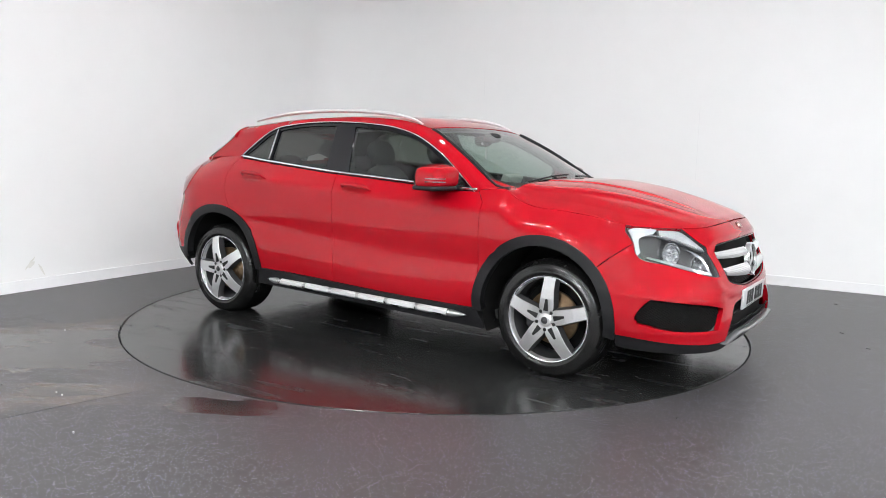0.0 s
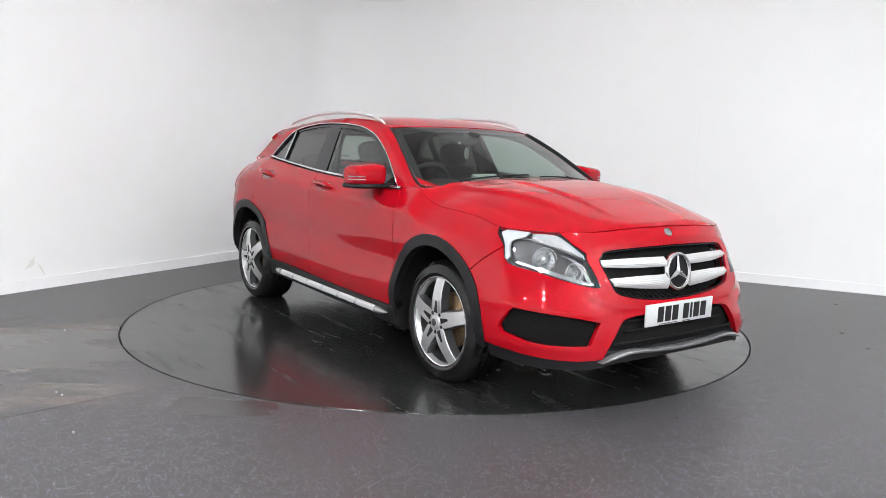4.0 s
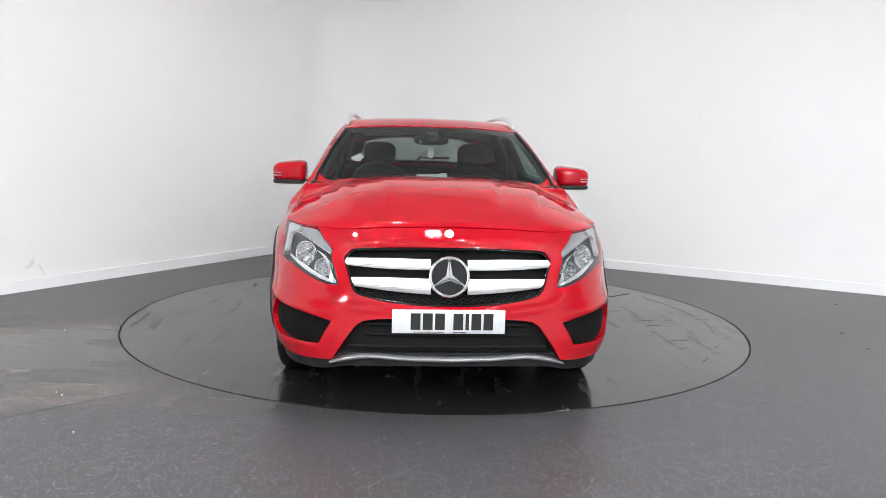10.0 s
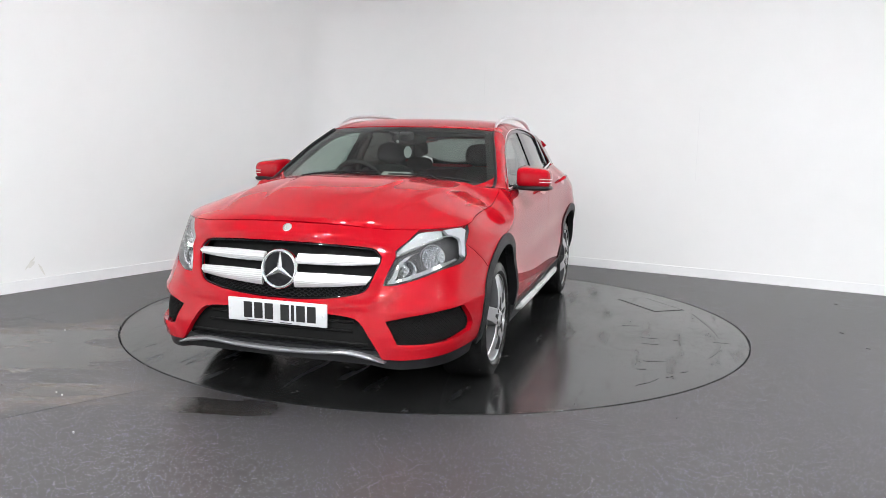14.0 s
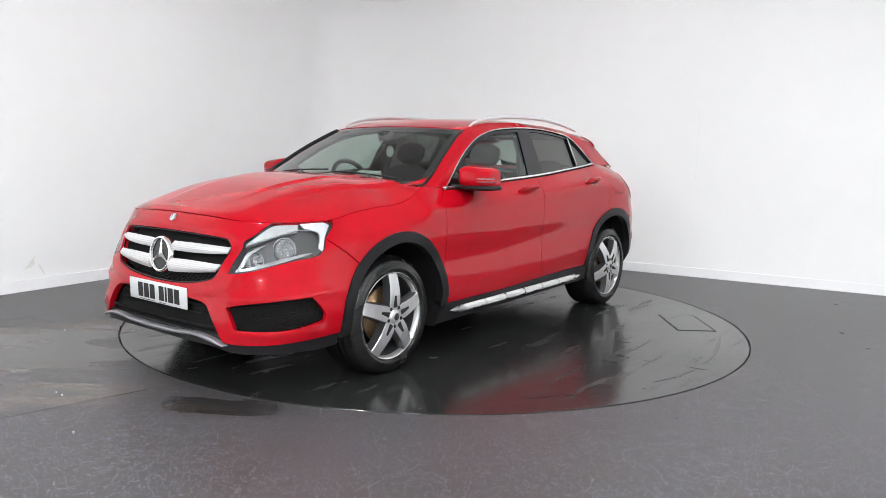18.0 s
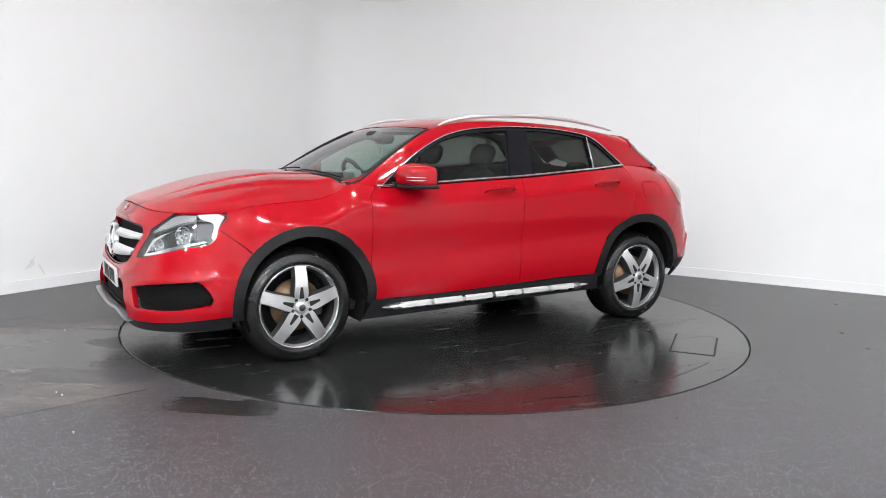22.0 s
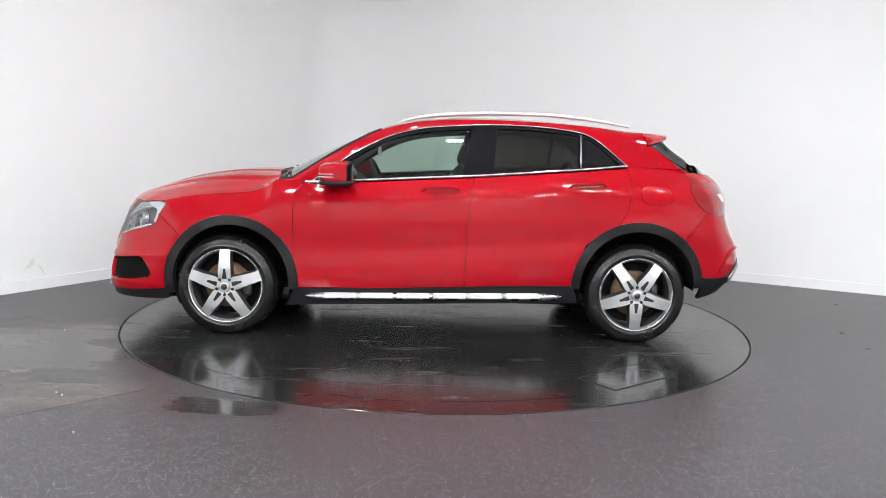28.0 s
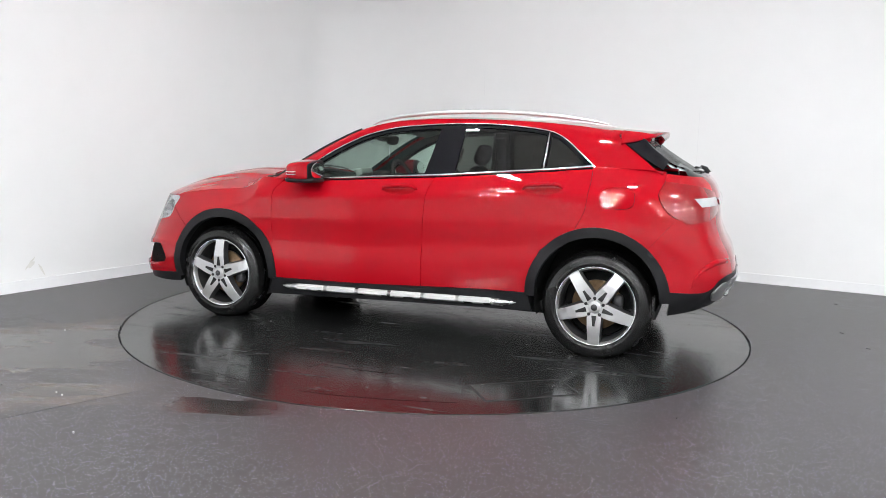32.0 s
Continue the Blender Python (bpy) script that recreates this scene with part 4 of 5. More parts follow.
        lathe(bm, [(.0005, 0), (.05, .001), (.056, -.004)], 24, "z", Matrix.Translation((.516, s * .925, 1.087)) @ pose(0, 0, 0, 0, -90, 0) @ Matrix.Diagonal((1, 1.55, 1, 1)))
        part("mirror_glass", bm, CHROME, mir)
        bm = bmesh.new()
        for k in range(2):
            zz = -.006 - .018 * k
            pts = []
            for q in (radians(d) for d in (8, 20, 32, 44, 56, 68, 80, 90)):
                px, py = .110 * math.cos(q) ** (2 / 4.4) if q < 1.57 else 0.0, .106 * math.sin(q) ** (2 / 4.4)
                pts.append((.622 + px * (1 - .12 * py / .098) + .0005, s * (.925 + py + .0005), 1.084 + zz))
            tube(bm, pts, .0032, 6)
        part("indicator", bm, SATIN, mir, "thin silver indicator lines")


_cache = {}


def material_cache(key):
    if key not in _cache:
        _cache[key] = {"cup_shade_red": lambda: material("recess_shade_red", (0.30, 0.002, 0.006), rough=0.25, coat=1.0),
                       "strip": lambda: material("ribbed_strip", (0.34, 0.345, 0.35), rough=0.32, metal=0.5, coat=0.4, grain=.12, grain_scale=160, bump=.3, bump_scale=160),
                       "pad": lambda: material("tread_pad_silver", (0.78, 0.78, 0.78), rough=0.42, metal=0.6, grain=.04, grain_scale=150),
                       "ash": lambda: material("grey_card", (0.5, 0.5, 0.48), rough=0.8, grain=.05, grain_scale=80)}[key]()
    return _cache[key]


def build_front():
    half = [TOP_LINE[:9:-1] + [TOP_LINE[9]],
            [TOP_LINE[9]] + F((.585, .812), (.540, .768), (.546, .738), (.511, .614)),
            F((.511, .614), (.595, .625), (.738, .678), (.806, .71)) + S((1.80, .785)),
            S((1.80, .785), (1.63, .645)), S(*arch(AF, RF, 42, -8)),
            S((1.735, .30), (2.0, .278)) + F((.65, .272), (.53, .278)),
            F((.53, .278), (.511, .309), (.464, .383), (.415, .445), (.362, .464), (.23, .471), (0, .47))]
    grille = F((0, .793), (.2, .791), (.377, .784), (.455, .772), (.484, .74), (.474, .69), (.437, .595), (.368, .565), (.26, .545), (.1, .531), (0, .53))
    grille = loop(grille, opposite(grille), step=.02)
    fog = loop(F((.538, .452), (.64, .474)) + S((2.04, .492), (1.915, .503)), S((1.915, .503), (1.87, .45), (1.845, .40), (1.86, .37)), S((1.86, .37)) + F((.78, .348), (.595, .350)), F((.595, .350), (.538, .452)), step=.02)
    fog_r = [Vector((-p.x, p.y)) for p in fog]
    bumper = part("front_bumper", patch(loop(*both(half), step=.025), shell, holes=[grille, fog, fog_r], step=.018, lip=.03), RED, car)
    gr = part("grille", patch(grille, shell, gap=-.004, lip=0, offset=-.06, step=.04), DARK, car, "black mesh grille with two silver bars")
    low_mesh = F((0, .59), (.3, .60), (.43, .62), (.42, .59), (.368, .57), (.26, .55), (.1, .537), (0, .535))
    part("mesh", lattice(loop(low_mesh, opposite(low_mesh)), lambda u, z: shell_out(u, z, -.04), .018, .0022), BLACK_PLASTIC, gr)
    # rounded frame inside the opening
    bm = bmesh.new()
    ring = [shell_out(p.x, p.y, -.012) for p in inset(grille, .003)]
    tube(bm, ring + ring[:2], .005, 6, caps=False)
    part("grille_frame", bm, GLOSS_BLACK, gr)
    for s in (1, -1):
        for outer_t, outer_b, in_t, in_b in (((.474, .737), (.470, .704), (.085, .741), (.085, .694)), ((.452, .652), (.432, .614), (.085, .655), (.085, .584))):
            o = loop(F(outer_t, ((outer_t[0] + in_t[0]) / 2, (outer_t[1] + in_t[1]) / 2 + .004), in_t), F(in_t, in_b),
                     F(in_b, ((outer_b[0] + in_b[0]) / 2, (outer_b[1] + in_b[1]) / 2 - .003), outer_b), F(outer_b, (outer_b[0] + .012, (outer_b[1] + outer_t[1]) / 2), outer_t), step=.02)

            def bulged(u, z, t=(outer_t[1], in_t[1], outer_b[1], in_b[1]), y0=outer_t[0]):
                p = shell(u, z)
                f = min(1, max(0, (abs(p.y) - .085) / (y0 - .085)))
                zt, zb = t[1] + (t[0] - t[1]) * f, t[3] + (t[2] - t[3]) * f
                w = (z - (zt + zb) / 2) / ((zt - zb) / 2)
                return p + Vector((.004 + .014 * max(0, 1 - w * w) - .012 * f, 0, 0))
            part("grille_bar", patch(o, bulged, sign=s, gap=0, lip=.02, step=.012), BAR, gr, "ribbed silver grille bar")
    # round emblem of a ring and three arms
    em = Matrix.Translation((2.222, 0, .665)) @ pose(0, 0, 0, 0, 84, 0)
    bm = bmesh.new()
    lathe(bm, [(.078, -.012), (.080, .004), (.087, .010), (.095, .004), (.097, -.02)], 48, "z", em)
    bmesh.ops.recalc_face_normals(bm, faces=bm.faces)
    emblem = part("emblem_ring", bm, CHROME, gr, "chrome ring emblem")
    bm = bmesh.new()
    lathe(bm, [(.0005, -.004), (.08, -.004)], 40, "z", em)
    part("emblem_back", bm, GLOSS_BLACK, gr)
    for k in range(3):
        bm = bmesh.new()
        a = radians(180 + 120 * k)
        m = em @ Matrix.Rotation(a, 4, "Z")
        v = [bm.verts.new(m @ Vector(p)) for p in ((0, -.016, 0), (0, .016, 0), (.081, -.003, -.002), (.081, .003, -.002), (0, 0, .010), (.081, 0, .002))]
        for f in ((0, 4, 5, 2), (4, 1, 3, 5), (2, 5, 3)):
            bm.faces.new([v[i] for i in f])
        bmesh.ops.recalc_face_normals(bm, faces=bm.faces)
        part("emblem_arm", bm, CHROME, gr, smooth=False)
    bm = bmesh.new()
    lathe(bm, [(.0005, .003), (.013, .003), (.016, .001), (.021, .005), (.024, 0), (.024, -.01)], 28, "z", Matrix.Translation((2.142, 0, .856)) @ pose(0, 0, 0, 0, 52, 0))
    part("bonnet_badge", bm, CHROME, car)
    for s, f in ((1, fog), (-1, fog_r)):
        fg = part("side_intake", patch(f, shell, gap=-.004, lip=0, offset=-.045, step=.04), DARK, car)
        part("mesh", lattice(f, lambda u, z: shell_out(u, z, -.026), .016, .0024), DARK, fg)
    lip_half = [F((0, .315), (.5, .315)), F((.5, .315), (.53, .282), (.65, .276)) + S((2.0, .282), (1.735, .304)), S((1.735, .304), (1.74, .225)), S((1.74, .225), (1.9, .215)) + F((.6, .222), (.45, .25), (0, .252))]
    part("bumper_lip", patch(loop(*both(lip_half)), shell, gap=0, lip=.06, offset=-.014), BLACK_PLASTIC, car)
    intake = F((.53, .30), (.464, .39), (.415, .455), (.362, .474), (.23, .482), (0, .482))
    intake = loop(intake, opposite(intake), F((-.53, .30), (.53, .30)))
    it = part("intake", patch(intake, shell, gap=-.01, lip=0, offset=-.05), DARK, car)
    for zz, d in ((.345, -.012), (.40, -.03), (.445, -.035)):
        bm = bmesh.new()
        w = .46 if zz < .36 else .38
        tube(bm, [shell_out(uf(-w + 2 * w * i / 24, zz), zz, d) for i in range(25)], .006, 6)
        part("slat", bm, DARK, it)
    # skid trim: a rolled silver blade that droops and thins towards its ends
    sk_top = curve([0, .2, .358, .468, .545], [.298, .303, .314, .300, .268])
    sk_low = curve([0, .2, .358, .468, .545], [.276, .283, .293, .277, .262])
    bm = bmesh.new()
    rows = []
    for i in range(73):
        y = -.545 + 1.09 * i / 72
        zt, zb = sk_top(abs(y)), sk_low(abs(y))
        row = []
        for k in range(9):
            w = -1 + 2 * k / 8
            z = (zt + zb) / 2 - w * (zt - zb) / 2
            p = shell(uf(y, z), z)
            row.append(bm.verts.new(p + Vector((.010 + .012 * math.sqrt(max(0.0, 1 - w * w)), 0, 0))))
        for z in (zb + .002, zt - .002):
            p = shell(uf(y, z), z)
            row.append(bm.verts.new(p + Vector((-.03, 0, 0))))
        rows.append(row)
    for a, b in zip(rows, rows[1:]):
        for k in range(11):
            bm.faces.new((a[k], a[(k + 1) % 11], b[(k + 1) % 11], b[k]))
    bm.faces.new(rows[0])
    bm.faces.new(rows[-1][::-1])
    bmesh.ops.recalc_face_normals(bm, faces=bm.faces)
    for e in bm.edges:
        e.smooth = e.calc_face_angle(0) < 0.8
    part("skid_trim", bm, SILVER_PAINT, car, "brushed silver skid trim")
    # registration plate, its characters as plain bars
    bm = bmesh.new()
    box(bm, (-.006, -.26, -.0555), (.006, .26, .0555), bevel=.003)
    pm = pose(2.243, 0, .4615, 0, 2, 0)
    bmesh.ops.transform(bm, matrix=pm, verts=bm.verts)
    plate = part("registration_plate", bm, WHITE_PLATE, car, "white plate with black bars")
    y = .205
    for w in (.045, .045, .016, .045, 0, .045, .045, .045):
        if w:
            bm = bmesh.new()
            box(bm, (.0062, y - w, -.038), (.0072, y, .040), pm)
            part("bar", bm, SEAM, plate, smooth=False)
        y -= (w + .011) if w else .028
    for y0, y1, z0 in ((-.02, -.16, -.050), (.08, .02, -.0505)):
        bm = bmesh.new()
        box(bm, (.0062, y1, z0), (.0068, y0, z0 + .003), pm)
        part("bar", bm, SEAM, plate, smooth=False)
    for yy in (-.243, .243):
        bm = bmesh.new()
        lathe(bm, [(.0005, .004), (.004, .0035), (.005, 0)], 12, "z", pm @ Matrix.Translation((.006, yy, 0)) @ pose(0, 0, 0, 0, 90, 0))
        part("screw_cap", bm, WHITE_PLATE, plate)
    # bonnet
    edge = [(p[0], p[1]) for p in _edge[::3]] + [(_edge[-1][0], _edge[-1][1])]
    half = [[(1.095, 0), (1.085, .3), (1.04, .6), edge[0]], edge]
    part("bonnet", patch(loop(*half, *[mirror(sg) for sg in reversed(half)]), bonnet_surface, step=.013), RED, car)
    # headlamps
    for s in (1, -1):
        lamp = loop([TOP_LINE[9]] + F((.585, .812), (.540, .768), (.546, .738), (.511, .614)),
                    F((.511, .614), (.595, .625), (.738, .678), (.806, .71)) + S((1.80, .785)),
                    S((1.80, .785), (1.752, .845), (1.75, .877)), TOP_LINE[6:10], step=.02)
        lp = part("headlamp", patch(lamp, shell, sign=s, step=.03, lip=.006), GLASS_CLEAR, car, "clear headlamp with chrome reflectors")
        cups = ((.702, .744, .058, .050), (.602, .686, .050, .046))
        holes = [loop([(uf(yy, zz) + r * .97 * math.cos(q), zz + r * .97 * math.sin(q)) for q in (2 * math.pi * k / 24 for k in range(25))], step=.02) for yy, zz, r, dp in cups]
        part("lamp_bowl", patch(lamp, shell, holes=holes, sign=s, step=.02, offset=-.045, lip=0, gap=-.002), BOWL, lp)
        bm = bmesh.new()
        a = [shell_out(p.x, p.y, -.001) for p in lamp]
        b = [shell_out(p.x, p.y, -.072) for p in lamp]
        va, vb = [bm.verts.new((p.x, p.y * s, p.z)) for p in a], [bm.verts.new((p.x, p.y * s, p.z)) for p in b]
        for i in range(len(va)):
            j = (i + 1) % len(va)
            bm.faces.new((va[i], va[j], vb[j], vb[i]))
        part("lamp_rim", bm, RIM, lp)
        guide = loop(F((.548, .765), (.592, .815), (.632, .853), (.71, .859)), F((.71, .859), (.722, .822)), F((.722, .822), (.68, .806), (.62, .777), (.548, .746)), F((.548, .746), (.548, .765)), step=.02)
        part("light_guide", patch(guide, shell, sign=s, step=.02, offset=-.016, lip=.02, gap=0), material_cache("strip"), lp, "ribbed grey light strip")
        hook = loop(F((.716, .860)) + S((1.79, .866), (1.765, .852)), S((1.765, .852), (1.80, .79)) + F((.81, .722)), F((.81, .722), (.796, .740)),
                    F((.796, .740)) + S((1.822, .812)) + F((.735, .838)), F((.735, .838), (.716, .860)), step=.02)
        part("light_hook", patch(hook, shell, sign=s, step=.02, offset=-.008, lip=.02, gap=0), material_guide(), lp, "frosted silver light hook")
        edge_line = F((.556, .752), (.62, .783), (.68, .812), (.722, .828), (.765, .826))
        bm = bmesh.new()
        pts = [shell_out(p.x, p.y, -.012) for p in spline([(*q, 0) for q in edge_line], .02)]
        tube(bm, [(p.x, p.y * s, p.z) for p in pts], .0035, 6)
        part("edge_line", bm, CHROME, lp)
        for yy, zz, r, dp in cups:
            c = shell_out(uf(yy, zz), zz, -.040)
            turn = Matrix.Translation((c.x, c.y * s, c.z)) @ pose(0, 0, 0, 0, 86, 30 * s)
            bm = bmesh.new()
            lathe(bm, [(.010, -dp), (.026, -dp * .92), (r * .62, -dp * .62), (r * .88, -dp * .2), (r, .010), (r + .003, .010), (r + .003, -.03)], 18, "z", turn)
            bmesh.ops.recalc_face_normals(bm, faces=bm.faces)
            part("reflector", bm, REFLECTOR, lp, "faceted chrome reflector", smooth=False)
            bm = bmesh.new()
            lathe(bm, [(.0005, .006), (.010, .003), (.014, -.010), (.014, -.016), (.010, -dp)], 20, "z", turn)
            part("bulb_cap", bm, CHROME, lp)
        # chrome sickle round the inner bowl and the bright lower edge
        fin = loop(F((.530, .640), (.545, .668), (.560, .705), (.590, .744), (.640, .764)), F((.640, .764), (.612, .748), (.585, .715), (.570, .680), (.568, .655)), F((.568, .655), (.550, .640), (.530, .640)), step=.02)
        part("lamp_fin", patch(fin, shell, sign=s, step=.015, offset=-.024, lip=.02, gap=0), CHROME, lp)
        sweep = loop(F((.524, .626), (.59, .634), (.70, .672), (.792, .716)), F((.792, .716), (.780, .722)), F((.780, .722), (.69, .688), (.59, .650), (.528, .640)), F((.528, .640), (.524, .626)), step=.02)
        part("lower_strip", patch(sweep, shell, sign=s, step=.015, offset=-.022, lip=.02, gap=0), CHROME, lp)


def material_guide():
    if "guide" not in _cache:
        _cache["guide"] = material("light_strip", (0.50, 0.51, 0.53), rough=0.35, metal=0.1, coat=0.5, grain=.06, grain_scale=120)
    return _cache["guide"]


def build_top():
    rb = [[(1.10, 0), (1.095, .3), (1.075, .55), (1.02, edge_v(1.02) * top_y(1.02))], roof_edge(1.02, .34), [(.34, edge_v(.34) * top_y(.34)), (.365, .3), (.375, 0)]]
    ws = loop(*rb, *[mirror(sg) for sg in reversed(rb)])
    screen = part("windscreen", patch(ws, upper, offset=-.003, lip=.005, step=.05), GLASS_SCREEN, car, "clear curved windscreen")
    part("screen_band", patch(ws, upper, holes=[inset(ws, .055)], offset=-.007, lip=0, step=.03, gap=.002), TRIM, screen, "black printed glass border")
    for s in (1, -1):
        bm = bmesh.new()
        tube(bm, [(x, s * y, roof_at(x, y) + .003) for x, y in roof_edge(1.02, .36)], .009, 8)
        part("screen_trim", bm, BLACK_PLASTIC, screen)
    rb = [[(.375, 0), (.365, .3), (.34, edge_v(.34) * top_y(.34))], roof_edge(.34, -1.42), [(-1.42, edge_v(-1.42) * top_y(-1.42)), (-1.44, .3), (-1.445, 0)]]
    rl = loop(*rb, *[mirror(sg) for sg in reversed(rb)])
    part("roof", patch(rl, upper, step=.05), RED, car)
    part("headliner", patch(rl, upper, step=.1, offset=-.035, lip=0, gap=-.01), LINER, car)
    # cowl and wipers
    bm = bmesh.new()
    rows = []
    for i in range(21):
        y = -.76 + 1.52 * i / 20
        xb = 1.10 - .12 * (abs(y) / .76) ** 2.4
        rows.append([bm.verts.new((xb + .02, y, bonnet_mid(1.1) - .10 * (abs(y) / .78) ** 2.8 - .012)), bm.verts.new((xb - .04, y, 1.045 - .012 * (abs(y) / .76) ** 2)),
                     bm.verts.new((xb - .10, y, 1.035))])
    for a, b in zip(rows, rows[1:]):
        for k in range(2):
            bm.faces.new((a[k], b[k], b[k + 1], a[k + 1]))
    part("cowl", bm, BLACK_PLASTIC, car)
    for y0, y1 in ((-.50, .02), (.10, .60)):
        bm = bmesh.new()
        pts = []
        for i in range(11):
            y = y0 + (y1 - y0) * i / 10
            x = 1.055 - .07 * (abs(y) / .7) ** 2 - .02 * (i / 10)
            pts.append((x, y, roof_at(x, y) + .010))
        tube(bm, pts, .0055, 6)
        wiper = part("wiper", bm, BLACK_PLASTIC, car)
        bm = bmesh.new()
        tube(bm, [(1.09, y1 - .1, 1.045), (1.068, y1 - .16, 1.062), (pts[5][0] + .004, pts[5][1], pts[5][2] + .005)], [.009, .007, .005], 8)
        part("wiper_arm", bm, BLACK_PLASTIC, wiper)


def build_rear():
    half = [T((0, .62), (.5, .62), (.62, .66)), T((.62, .66), (.66, .90)), T((.66, .90)) + S((-1.846, .888), (-1.80, .875)), S((-1.80, .875), (-1.64, .69)), S(*arch(AR, RR, 132, 170)),
            S((-1.773, .45), (-1.95, .447)) + T((.74, .47), (.64, .545), (0, .565))]
    for s in (1, -1):
        part("rear_bumper", patch(loop(*half, [(U3, .565), (U3, .62)]), shell, sign=s, gap=0, lip=0), RED, car)
        low = [S((-1.773, .449), (-1.95, .446)) + T((.74, .469), (.64, .544), (0, .564)), [(U3, .564), (U3, .33)], T((0, .33), (.6, .35)) + S((-1.91, .33), (-1.77, .302)), S((-1.77, .302), (-1.773, .449))]
        part("rear_lip", patch(loop(*low), shell, sign=s, gap=0, offset=.004), BLACK_PLASTIC, car)
        lamp = loop(S((-1.709, 1.089), (-1.681, 1.014), (-1.734, .919), (-1.80, .875)), S((-1.80, .875), (-1.846, .849)) + T((.66, .87), (.52, .92)), T((.52, .92), (.515, 1.03)), T((.515, 1.03), (.638, 1.064)) + S((-1.709, 1.089)))
        tl = part("tail_lamp", patch(lamp, shell, sign=s, step=.03, offset=.004), RED_LENS, car, "red tail lamp with clear band")
        clear = loop(T((.745, .992), (.54, 1.002)), T((.54, 1.002), (.53, .954)), T((.53, .954), (.73, .946)), T((.73, .946), (.745, .992)), step=.02)
        part("clear_band", patch(clear, shell, sign=s, step=.02, offset=.0075, lip=.006, gap=0), CLEAR_LENS, tl)
        gate = loop(T((.66, .90), (.57, .935)), T((.57, .935), (.57, 1.0), (.515, 1.03)), T((.515, 1.03), (.638, 1.066)) + S((-1.709, 1.091)), S((-1.709, 1.091), (-1.71, 1.135)), S((-1.71, 1.135)) + T((.5, 1.118), (0, 1.12)), [(U3, 1.12), (U3, .62)], T((0, .62), (.5, .62), (.62, .66)), T((.62, .66), (.66, .90)))
        part("tailgate", patch(gate, shell, sign=s, gap=0, lip=0), RED, car)
        part("tailgate_lining", patch(gate, shell, sign=s, gap=0, lip=0, offset=-.04, step=.08), TRIM, car)
        trim = loop(T((.5, .995), (0, .995)), [(U3, .995), (U3, .955)], T((0, .955), (.5, .955)), T((.5, .955), (.5, .995)))
        part("tailgate_trim", patch(trim, shell, sign=s, gap=0, offset=.012), CHROME, car)
        bm = bmesh.new()
        ridge = [shell_out(us(x, z), z, -.006) for x, z in ((-1.90, .475), (-1.905, .51), (-1.93, .555), (-1.975, .60), (-2.03, .625), (-2.08, .63))]
        tube(bm, [(p.x, s * p.y, p.z) for p in spline(ridge, .03)], [.006 + .012 * min(1, k / 4) for k in range(len(spline(ridge, .03)))], 10)
        part("bumper_ridge", bm, RED, car)
        skid = loop(T((.73, .445), (.62, .515), (0, .53)), [(U3, .53), (U3, .385)], T((0, .385), (.5, .385), (.70, .40)), T((.70, .40), (.73, .445)))
        part("rear_skid", patch(skid, shell, sign=s, gap=0, offset=.014, lip=.02, step=.03), SATIN, car)
        pipe = shell_out(ur(.50, .42), .42, .004)
        bm = bmesh.new()
        dome(bm, (pipe.x, s * pipe.y, pipe.z), (.02, .07, .018), None, 3, 20, 8)
        part("exhaust_trim", bm, CHROME, car)
    e = [(x, glass_y(x, z)) for x, z in ((-1.436, 1.322), (-1.50, 1.274), (-1.57, 1.221), (-1.69, 1.15))]
    g = [[(-1.45, 0), e[0]], e, [e[-1], (-1.84, .5), (-1.91, .25), (-1.93, 0)]]
    gl = loop(*g, *[mirror(sg) for sg in reversed(g)])

    def tucked(bm):
        """Turns the glass rearwards behind the pillar's edge."""
        for v in bm.verts:
            back = float(np.interp(v.co.z, [1.10, 1.15, 1.221, 1.274, 1.322, 1.36], [-1.76, -1.69, -1.57, -1.50, -1.436, -1.40])) - v.co.x
            if back > 0 and abs(v.co.y) > .3:
                v.co.y -= math.copysign(min(.07, .75 * back) * min(1.0, (abs(v.co.y) - .3) / .2), v.co.y)
        return bm
    rg = part("rear_glass", tucked(patch(gl, upper, offset=-.003, lip=.01)), GLASS_REAR, car, "dark tinted rear window")
    # the black border under the rear window
    bm = bmesh.new()
    rows = []
    for i in range(41):
        y = -.60 + 1.20 * i / 40
        a = abs(y)
        x = float(np.interp(a, [0, .25, .5, e[-1][1]], [-1.93, -1.91, -1.84, -1.69]))
        q = shell(ur(min(a, .66), 1.118), 1.118)
        rows.append([bm.verts.new(p) for p in ((x + .01, y, roof_at(x, min(a, .665)) - .004), ((x + min(q.x, x)) / 2 - .004, y, roof_at(x, min(a, .665)) - .012), (min(q.x, x) + .002, y, 1.116))])
    for a, b in zip(rows, rows[1:]):
        for k in range(2):
            bm.faces.new((a[k], b[k], b[k + 1], a[k + 1]))
    bmesh.ops.recalc_face_normals(bm, faces=bm.faces)
    part("glass_border", tucked(bm), GLOSS_BLACK, rg, "black glass border")
    for s in (1, -1):
        fin = loop([e[0], e[1], e[2], e[3]], [e[3], (-1.72, e[3][1] - .06), (-1.60, e[2][1] - .075), (-1.47, e[0][1] - .05)], [(-1.47, e[0][1] - .05), e[0]])
        part("side_fin", tucked(patch(fin, upper, sign=s, offset=.004, lip=.008, gap=.002, step=.02)), GLOSS_BLACK, rg)
    # roof spoiler
    bm = bmesh.new()
    grid = []
